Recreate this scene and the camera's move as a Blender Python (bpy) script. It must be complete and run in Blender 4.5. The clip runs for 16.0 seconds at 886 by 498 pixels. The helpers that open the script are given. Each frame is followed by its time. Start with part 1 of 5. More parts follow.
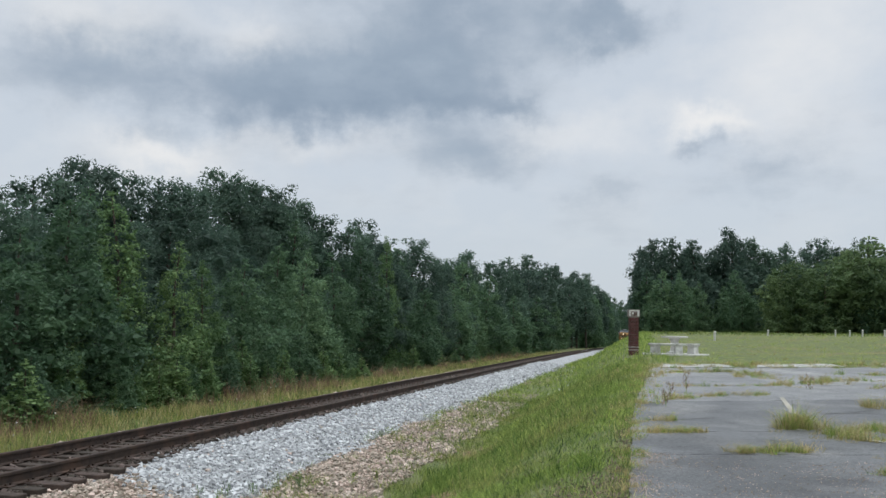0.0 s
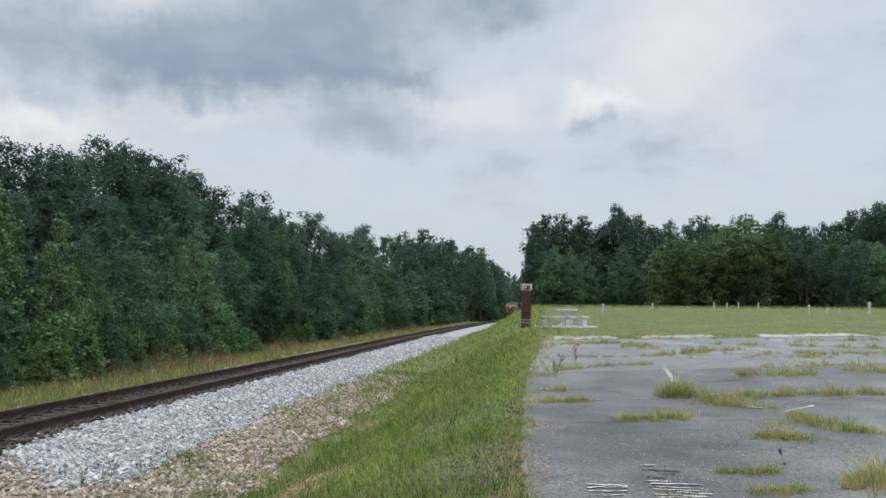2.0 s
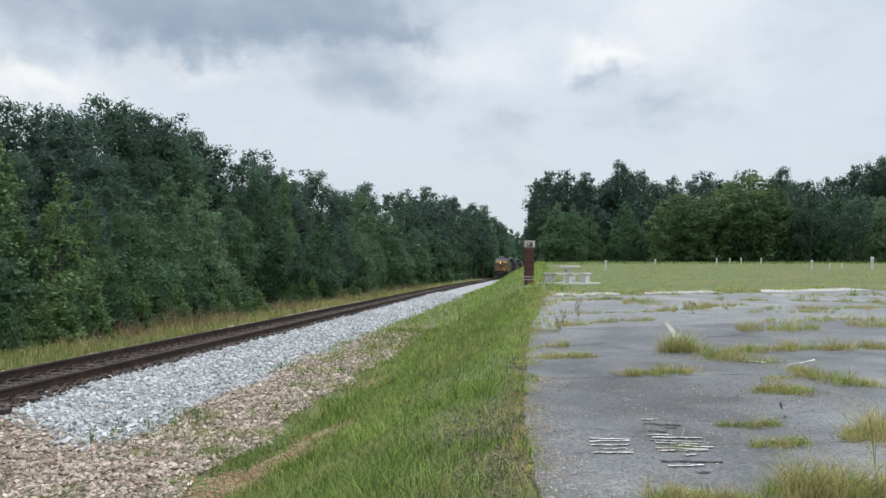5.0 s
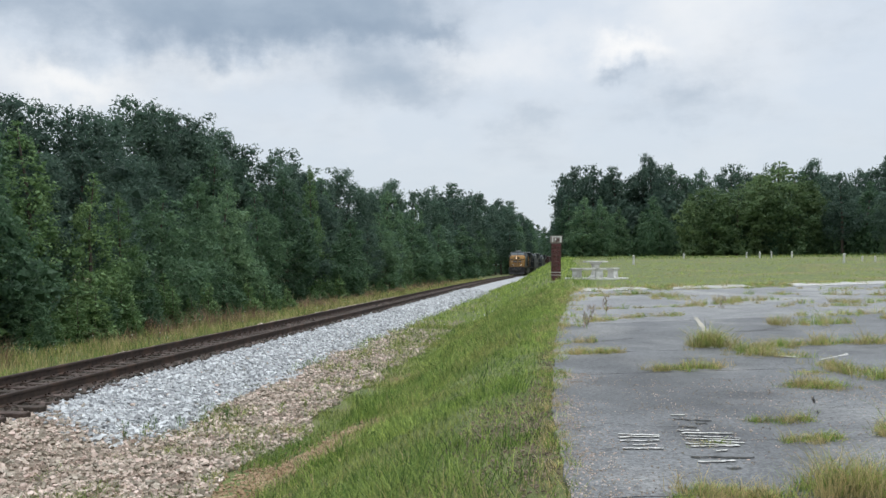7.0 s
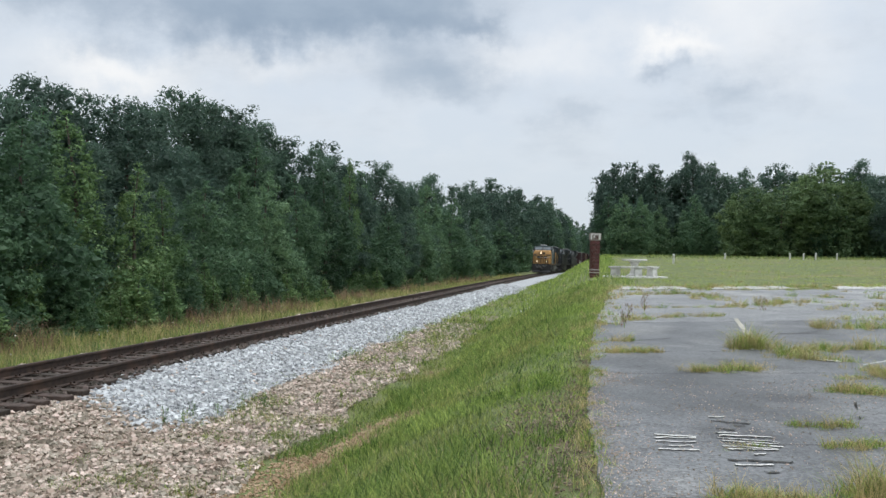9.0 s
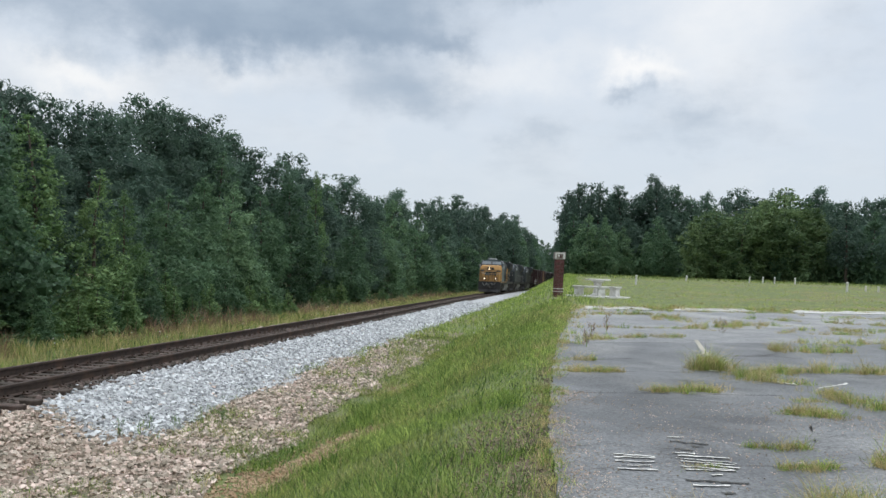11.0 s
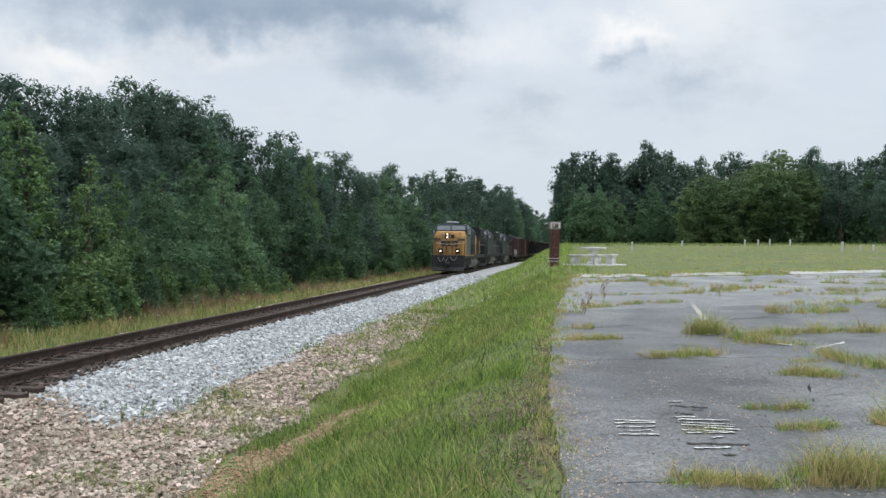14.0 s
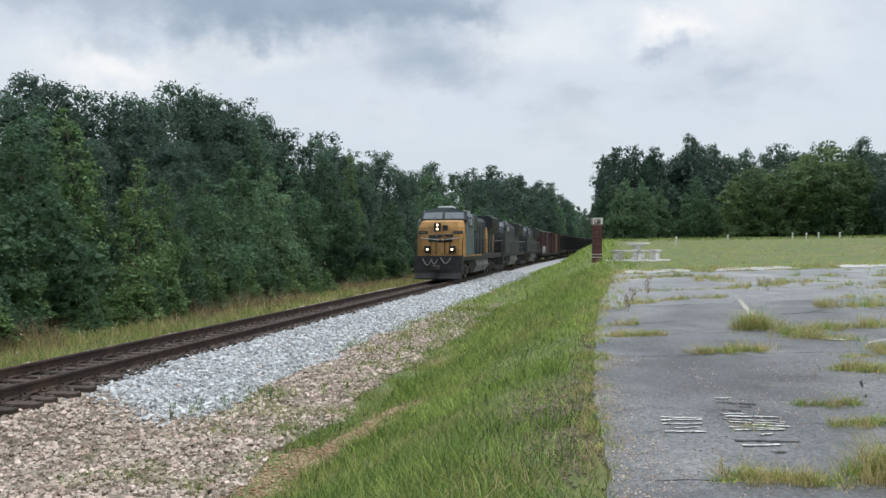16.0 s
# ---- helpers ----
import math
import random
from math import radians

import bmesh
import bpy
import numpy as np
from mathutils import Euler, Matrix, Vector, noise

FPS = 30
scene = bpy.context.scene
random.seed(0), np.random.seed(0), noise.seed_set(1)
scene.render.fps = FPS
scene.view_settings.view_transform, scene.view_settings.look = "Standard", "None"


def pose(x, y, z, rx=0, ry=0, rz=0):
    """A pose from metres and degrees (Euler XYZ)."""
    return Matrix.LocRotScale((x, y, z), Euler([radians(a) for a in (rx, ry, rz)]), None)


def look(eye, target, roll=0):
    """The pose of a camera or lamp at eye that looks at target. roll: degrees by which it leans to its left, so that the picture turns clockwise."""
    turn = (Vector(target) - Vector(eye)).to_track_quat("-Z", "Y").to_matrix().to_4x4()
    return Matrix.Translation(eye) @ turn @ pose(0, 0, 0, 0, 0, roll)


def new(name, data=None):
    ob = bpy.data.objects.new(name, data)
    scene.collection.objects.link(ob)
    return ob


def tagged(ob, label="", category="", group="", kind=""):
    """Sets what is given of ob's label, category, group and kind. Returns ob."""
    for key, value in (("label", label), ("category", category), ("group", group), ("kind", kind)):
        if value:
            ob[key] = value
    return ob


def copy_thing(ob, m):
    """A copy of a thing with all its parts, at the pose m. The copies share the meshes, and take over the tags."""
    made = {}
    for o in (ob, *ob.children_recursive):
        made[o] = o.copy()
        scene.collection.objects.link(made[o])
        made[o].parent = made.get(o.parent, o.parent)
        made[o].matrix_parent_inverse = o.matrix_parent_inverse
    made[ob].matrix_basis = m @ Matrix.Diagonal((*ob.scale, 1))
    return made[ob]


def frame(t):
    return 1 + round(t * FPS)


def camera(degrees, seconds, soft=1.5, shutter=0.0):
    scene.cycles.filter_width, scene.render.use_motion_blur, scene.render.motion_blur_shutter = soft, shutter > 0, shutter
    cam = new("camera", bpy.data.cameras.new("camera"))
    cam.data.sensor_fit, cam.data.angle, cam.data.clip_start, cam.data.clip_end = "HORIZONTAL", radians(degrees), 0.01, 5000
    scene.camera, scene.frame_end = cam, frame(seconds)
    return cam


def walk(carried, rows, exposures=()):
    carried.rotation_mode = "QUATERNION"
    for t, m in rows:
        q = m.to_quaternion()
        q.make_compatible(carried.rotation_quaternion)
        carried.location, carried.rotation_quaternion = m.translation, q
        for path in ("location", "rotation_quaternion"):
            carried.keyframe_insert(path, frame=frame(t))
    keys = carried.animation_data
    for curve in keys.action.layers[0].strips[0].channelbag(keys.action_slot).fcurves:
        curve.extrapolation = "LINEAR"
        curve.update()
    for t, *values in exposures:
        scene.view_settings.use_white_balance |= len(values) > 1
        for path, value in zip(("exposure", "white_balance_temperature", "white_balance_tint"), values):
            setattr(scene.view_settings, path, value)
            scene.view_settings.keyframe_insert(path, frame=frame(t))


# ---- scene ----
cam = camera(56.0, 16.0)
EYE = (0.0, 0.0, 1.6)
# seconds, yaw to the left, pitch up, lean
TURNS = (
    (0, 12.99, 5.95, 0.84),
    (0.5, 12.99, 5.50, 1.66),
    (1, 12.62, 5.31, 1.54),
    (1.5, 9.03, 5.57, 0.44),
    (2, 5.81, 4.25, 0.56),
    (2.5, 5.20, 2.65, 0.14),
    (3, 5.70, 1.88, 0.02),
    (3.5, 6.01, 1.38, 0.10),
    (4, 5.92, 1.21, 0.22),
    (6.5, 6.88, 1.57, -0.16),
    (7, 7.81, 1.08, -0.30),
    (7.5, 8.29, 0.88, -0.24),
    (8, 8.60, 1.16, -0.20),
    (8.5, 9.77, 0.74, 0.39),
    (8.7, 10.43, 0.63, 0.86),
    (10.8, 8.79, 1.88, 2.33),
    (11, 8.05, 1.85, 2.23),
    (11.5, 6.48, 1.10, 1.69),
    (12, 5.47, 0.37, 0.83),
    (12.5, 5.62, 0.04, 0.22),
    (13, 6.12, -0.08, -0.18),
    (13.5, 6.87, -0.02, -0.33),
    (14, 7.71, 0.05, 0.22),
    (14.5, 8.72, 0.54, 0.00),
    (15, 9.74, 1.15, -0.54),
    (15.5, 10.55, 0.80, -0.08),
    (16, 10.56, -0.10, -0.52))
walk(cam, [(t, pose(0, 0, 0, 0, 0, yaw) @ pose(*EYE, 90 + pitch, 0, 0) @ pose(0, 0, 0, 0, 0, lean)) for t, yaw, pitch, lean in TURNS],
     [(0, -0.2), (2.0, -0.17), (3.0, 0.03), (4.2, 0.0), (16, 0.0)])

# ---- light: bright broken overcast, high veiled sun ----

sun = new("sun", bpy.data.lights.new("sun", "SUN"))
sun.data.energy, sun.data.angle, sun.data.color = 1.3, radians(25), (1.0, 0.97, 0.92)
sun.matrix_world = look((0, 0, 50), (-14, -6, 0))


def make_world():
    w = bpy.data.worlds.new("overcast_sky")
    scene.world = w
    w.use_nodes = True
    nt = w.node_tree
    nt.nodes.clear()
    N, L = nt.nodes.new, nt.links.new

    def put(sock, v):
        if isinstance(v, (int, float, tuple)):
            sock.default_value = v
        else:
            L(v, sock)

    def m(op, a, b=0.0, c=0.0, clamp=False):
        n = N("ShaderNodeMath")
        n.operation, n.use_clamp = op, clamp
        for s, v in zip(n.inputs, (a, b, c)):
            put(s, v)
        return n.outputs[0]

    def v(op, a, b=(0, 0, 0), out=0):
        n = N("ShaderNodeVectorMath")
        n.operation = op
        put(n.inputs[0], a)
        put(n.inputs[1], b)
        return n.outputs[out]

    def noise_at(vec, scale, detail=5.0, rough=0.55, out=0):
        n = N("ShaderNodeTexNoise")
        put(n.inputs["Vector"], vec)
        n.inputs["Scale"].default_value, n.inputs["Detail"].default_value, n.inputs["Roughness"].default_value = scale, detail, rough
        return n.outputs[out]

    def mix(f, a, b):
        n = N("ShaderNodeMix")
        n.data_type = "RGBA"
        put(n.inputs[0], f)
        put(n.inputs[6], a)
        put(n.inputs[7], b)
        return n.outputs[2]

    d = v("NORMALIZE", N("ShaderNodeTexCoord").outputs["Generated"])
    sep = N("ShaderNodeSeparateXYZ")
    L(d, sep.inputs[0])
    x, y, z = sep.outputs
    up = m("MAXIMUM", z, 0.0)
    # cloud layer seen in perspective, wispy edges
    flat = N("ShaderNodeCombineXYZ")
    for i, c in enumerate((x, y)):
        put(flat.inputs[i], m("DIVIDE", c, m("ADD", up, 0.22)))
    puffy = v("MULTIPLY", d, (1.0, 1.0, 1.9))
    n1 = noise_at(flat.outputs[0], 1.3, 7.0, 0.6)
    n2 = noise_at(puffy, 7.5, 8.0, 0.58)
    warp = v("MULTIPLY", v("SUBTRACT", noise_at(d, 9.0, 7.0, 0.6, 1), (0.5, 0.5, 0.5)), (0.15, 0.15, 0.14))
    dw = v("ADD", d, warp)

    def puff(az, el, wide, tall, soft=1.0):
        a, e = radians(az), radians(el)
        c = (-math.sin(a) * math.cos(e), math.cos(a) * math.cos(e), math.sin(e))
        right = (math.cos(a), math.sin(a), 0)
        rise = (math.sin(a) * math.sin(e), -math.cos(a) * math.sin(e), math.cos(e))
        off = v("SUBTRACT", dw, c)
        p = m("DIVIDE", v("DOT_PRODUCT", off, right, 1), radians(wide))
        q = m("DIVIDE", v("DOT_PRODUCT", off, rise, 1), radians(tall))
        near = m("MULTIPLY", v("DOT_PRODUCT", dw, c, 1), 1.0)
        r2 = m("ADD", m("MULTIPLY", p, p), m("MULTIPLY", q, q))
        g = m("EXPONENT", m("MULTIPLY", r2, -1.0))
        return m("MULTIPLY", g, m("GREATER_THAN", near, 0.0))

    dark = None
    for az, el, wide, tall, k in CLOUDS:
        g = m("MULTIPLY", puff(az, el, wide, tall), k)
        dark = g if dark is None else m("ADD", dark, g)
    broad = m("MULTIPLY", m("SUBTRACT", n1, 0.5), 1.0)
    fine = m("MULTIPLY", m("SUBTRACT", n2, 0.5), 1.2)
    field = m("ADD", m("ADD", m("MULTIPLY", dark, 1.02), broad), m("ADD", fine, 0.12))
    edge = N("ShaderNodeMapRange")
    edge.interpolation_type = "SMOOTHSTEP"
    edge.inputs[1].default_value, edge.inputs[2].default_value = 0.1, 0.9
    L(field, edge.inputs[0])
    dens = edge.outputs[0]
    glow = None
    for az, el, wide, tall, k in GLOWS:
        g = m("MULTIPLY", puff(az, el, wide, tall), k)
        glow = g if glow is None else m("ADD", glow, g)
    bright = m("MULTIPLY", m("ADD", glow, m("MULTIPLY", m("SUBTRACT", n2, 0.45), 1.1)), 1.0, clamp=True)

    sky = N("ShaderNodeTexSky")
    sky.sky_type, sky.sun_disc = "NISHITA", False
    sky.sun_elevation, sky.sun_rotation = radians(70), radians(65)
    blue = v("MULTIPLY", sky.outputs[0], (0.1, 0.1, 0.1))
    veil = mix(0.86, blue, (0.74, 0.81, 0.895, 1))
    veil = mix(bright, veil, (0.97, 0.975, 0.98, 1))
    murk = mix(m("MULTIPLY", m("SUBTRACT", n2, 0.3), 2.2, clamp=True), (0.28, 0.365, 0.48, 1), (0.44, 0.53, 0.64, 1))
    cloud = mix(dens, veil, murk)
    # pale haze low down
    haze = m("MULTIPLY", m("POWER", m("SUBTRACT", 1.0, m("MULTIPLY", up, 4.0), clamp=True), 1.5), 0.55)
    low = mix(haze, cloud, (0.60, 0.665, 0.71, 1))
    # an overcast sky is brighter overhead
    lift = m("ADD", 1.0, m("MULTIPLY", m("POWER", m("MULTIPLY", m("SUBTRACT", up, 0.42), 1.7, clamp=True), 1.0), ZENITH))
    bg = N("ShaderNodeBackground")
    put(bg.inputs[0], low)
    put(bg.inputs[1], lift)
    L(bg.outputs[0], N("ShaderNodeOutputWorld").inputs[0])


ZENITH = 1.3
# bearing to the left, height, half width, half height (degrees), weight
CLOUDS = (
    (13.5, 19.6, 5.6, 4.2, 0.7), (17.0, 16.4, 7.0, 2.2, 0.45), (25.0, 16.0, 7.5, 3.0, 0.55), (37.5, 15.8, 7.5, 2.8, 0.45),
    (1.8, 20.8, 4.6, 2.0, 0.65), (9.8, 12.0, 6.0, 1.9, 0.42), (-9.2, 9.8, 4.5, 2.0, 0.32), (-4.8, 12.3, 1.5, 0.7, 0.35),
    (8.0, 15.6, 3.0, 0.9, 0.35), (20, 26, 12, 4, 0.5), (1.5, 9.8, 3, 1, 0.2), (-20, 15, 7, 2.5, 0.2))
GLOWS = (
    (-4.8, 13.9, 2.2, 1.0, 0.9), (31.5, 11.4, 5.0, 1.2, 0.9), (37, 19, 4, 2, 0.5), (-9.5, 17, 4.5, 4.5, 0.5),
    (23, 13.0, 6, 1.0, 0.45), (4, 14.5, 5, 1.5, 0.4), (27, 20, 3, 1.5, 0.45), (-14, 20, 3, 6, 0.2))
make_world()

# ---- materials ----


def material(name, low, high, rough=0.8, scale=8.0, metal=0.0, bump=0.0, bump_scale=60.0, island=0.0, each=0.0, stain=None, stain_scale=0.6, stain_at=0.58, spec=0.4, detail=6.0, coords="Object"):
    """A surface that runs between two colours by a noise, with a second, larger stain, and fine relief."""
    mat = bpy.data.materials.new(name)
    mat.use_nodes = True
    nt = mat.node_tree
    N, L = nt.nodes.new, nt.links.new
    b = nt.nodes["Principled BSDF"]
    b.inputs["Metallic"].default_value = metal
    b.inputs["Specular IOR Level"].default_value = spec
    tc = N("ShaderNodeTexCoord").outputs[coords]

    def nz(s, d=detail):
        n = N("ShaderNodeTexNoise")
        n.inputs["Scale"].default_value, n.inputs["Detail"].default_value = s, d
        L(tc, n.inputs["Vector"])
        return n.outputs[0]

    def mixed(f, a, c):
        n = N("ShaderNodeMix")
        n.data_type = "RGBA"
        for i, val in ((0, f), (6, a), (7, c)):
            if isinstance(val, (tuple, float)):
                n.inputs[i].default_value = val if isinstance(val, float) else (*val, 1)
            else:
                L(val, n.inputs[i])
        return n.outputs[2]

    ramp = N("ShaderNodeMapRange")
    ramp.inputs[1].default_value, ramp.inputs[2].default_value = 0.32, 0.68
    L(nz(scale), ramp.inputs[0])
    col = mixed(ramp.outputs[0], low, high)
    if stain:
        r2 = N("ShaderNodeMapRange")
        r2.inputs[1].default_value, r2.inputs[2].default_value = stain_at - 0.08, stain_at + 0.1
        L(nz(stain_scale, 8.0), r2.inputs[0])
        col = mixed(r2.outputs[0], col, stain)
    for amount, node, sock in ((island, "ShaderNodeNewGeometry", "Random Per Island"), (each, "ShaderNodeObjectInfo", "Random")):
        if amount:
            h = N("ShaderNodeHueSaturation")
            r3 = N("ShaderNodeMapRange")
            r3.inputs[3].default_value, r3.inputs[4].default_value = 1 - amount, 1 + amount
            L(N(node).outputs[sock], r3.inputs[0])
            L(r3.outputs[0], h.inputs["Value"])
            r4 = N("ShaderNodeMapRange")
            r4.inputs[3].default_value, r4.inputs[4].default_value = 0.5 + amount * 0.05, 0.5 - amount * 0.05
            L(r3.outputs[0], r4.inputs[0])
            r4.inputs[1].default_value, r4.inputs[2].default_value = 1 - amount, 1 + amount
            L(r4.outputs[0], h.inputs["Hue"])
            L(col, h.inputs["Color"])
            col = h.outputs[0]
    L(col, b.inputs["Base Color"])
    rr = N("ShaderNodeMapRange")
    rr.inputs[3].default_value, rr.inputs[4].default_value = max(rough - 0.12, 0.05), min(rough + 0.1, 1)
    L(nz(scale * 2.3), rr.inputs[0])
    L(rr.outputs[0], b.inputs["Roughness"])
    if bump:
        bn = N("ShaderNodeBump")
        bn.inputs["Strength"].default_value, bn.inputs["Distance"].default_value = 1.0, bump
        L(nz(bump_scale), bn.inputs["Height"])
        L(bn.outputs[0], b.inputs["Normal"])
    return mat


def leafy(name, low, high, each=0.25, island=0.35, through_light=0.35, gloss=0.7, spec=0.2, patch=None):
    """Thin leaves: two greens, each tree and each leaf a little different, some light passing through."""
    mat = material(name, low, high, gloss, 0.8, island=island, each=each, spec=spec, stain=patch, stain_scale=0.45, stain_at=0.54)
    nt = mat.node_tree
    b = nt.nodes["Principled BSDF"]
    tr = nt.nodes.new("ShaderNodeBsdfTranslucent")
    mx = nt.nodes.new("ShaderNodeMixShader")
    mx.inputs[0].default_value = through_light
    nt.links.new(b.inputs["Base Color"].links[0].from_socket, tr.inputs[0])
    nt.links.new(b.outputs[0], mx.inputs[1])
    nt.links.new(tr.outputs[0], mx.inputs[2])
    nt.links.new(mx.outputs[0], nt.nodes["Material Output"].inputs[0])
    return mat


def asphalt(name, low, high, pale):
    """Old asphalt: cloudy binder, pale worn areas, specks of aggregate."""
    mat = material(name, low, high, 0.5, 0.9, bump=0.0015, bump_scale=70, stain=pale, stain_scale=0.5, stain_at=0.6, detail=10.0)
    nt = mat.node_tree
    N, L = nt.nodes.new, nt.links.new
    b = nt.nodes["Principled BSDF"]
    col = b.inputs["Base Color"].links[0].from_socket
    tc = N("ShaderNodeTexCoord").outputs["Object"]
    for scale, lo, hi, size in ((48.0, 0.55, 1.55, 1.0), (26.0, 0.9, 1.1, 0.0)):
        if size:
            t = N("ShaderNodeTexVoronoi")
            t.inputs["Scale"].default_value = scale
            sp = N("ShaderNodeSeparateColor")
            L(t.outputs["Color"], sp.inputs[0])
            src = sp.outputs[0]
        else:
            t = N("ShaderNodeTexNoise")
            t.inputs["Scale"].default_value, t.inputs["Detail"].default_value = scale, 8.0
            src = t.outputs[0]
        L(tc, t.inputs["Vector"])
        r = N("ShaderNodeMapRange")
        r.inputs[1].default_value, r.inputs[2].default_value = (0.0, 1.0) if size else (0.3, 0.7)
        r.inputs[3].default_value, r.inputs[4].default_value = lo, hi
        L(src, r.inputs[0])
        h = N("ShaderNodeHueSaturation")
        L(r.outputs[0], h.inputs["Value"])
        L(col, h.inputs["Color"])
        col = h.outputs[0]
    # old spills and bleached spots of their own shape: x, y, half widths, brightness
    ns = N("ShaderNodeTexNoise")
    ns.inputs["Scale"].default_value, ns.inputs["Detail"].default_value = 1.6, 6.0
    L(tc, ns.inputs["Vector"])
    for x, y, rx, ry, gain in ((1.0, 9.3, 1.15, 1.3, 0.66), (1.1, 11.5, 1.4, 0.8, 0.72), (0.35, 6.6, 0.55, 1.3, 1.1), (2.6, 6.3, 1.2, 0.6, 1.08), (1.2, 7.4, 0.35, 0.5, 0.72), (3.2, 9.0, 0.7, 1.6, 1.15), (1.6, 15.2, 1.6, 1.2, 0.85)):
        off = N("ShaderNodeVectorMath")
        off.operation = "SUBTRACT"
        L(tc, off.inputs[0])
        off.inputs[1].default_value = (x, y, 0.0195 * y + 0.036)
        sc = N("ShaderNodeVectorMath")
        sc.operation = "MULTIPLY"
        L(off.outputs[0], sc.inputs[0])
        sc.inputs[1].default_value = (1 / rx, 1 / ry, 0)
        ln = N("ShaderNodeVectorMath")
        ln.operation = "LENGTH"
        L(sc.outputs[0], ln.inputs[0])
        ad = N("ShaderNodeMath")
        ad.operation = "MULTIPLY_ADD"
        L(ns.outputs[0], ad.inputs[0])
        ad.inputs[1].default_value = 1.1
        L(ln.outputs["Value"], ad.inputs[2])
        r = N("ShaderNodeMapRange")
        r.interpolation_type = "SMOOTHSTEP"
        r.inputs[1].default_value, r.inputs[2].default_value = 1.25, 1.75
        r.inputs[3].default_value, r.inputs[4].default_value = gain, 1.0
        L(ad.outputs[0], r.inputs[0])
        h = N("ShaderNodeHueSaturation")
        L(r.outputs[0], h.inputs["Value"])
        L(col, h.inputs["Color"])
        col = h.outputs[0]
    L(col, b.inputs["Base Color"])
    return mat


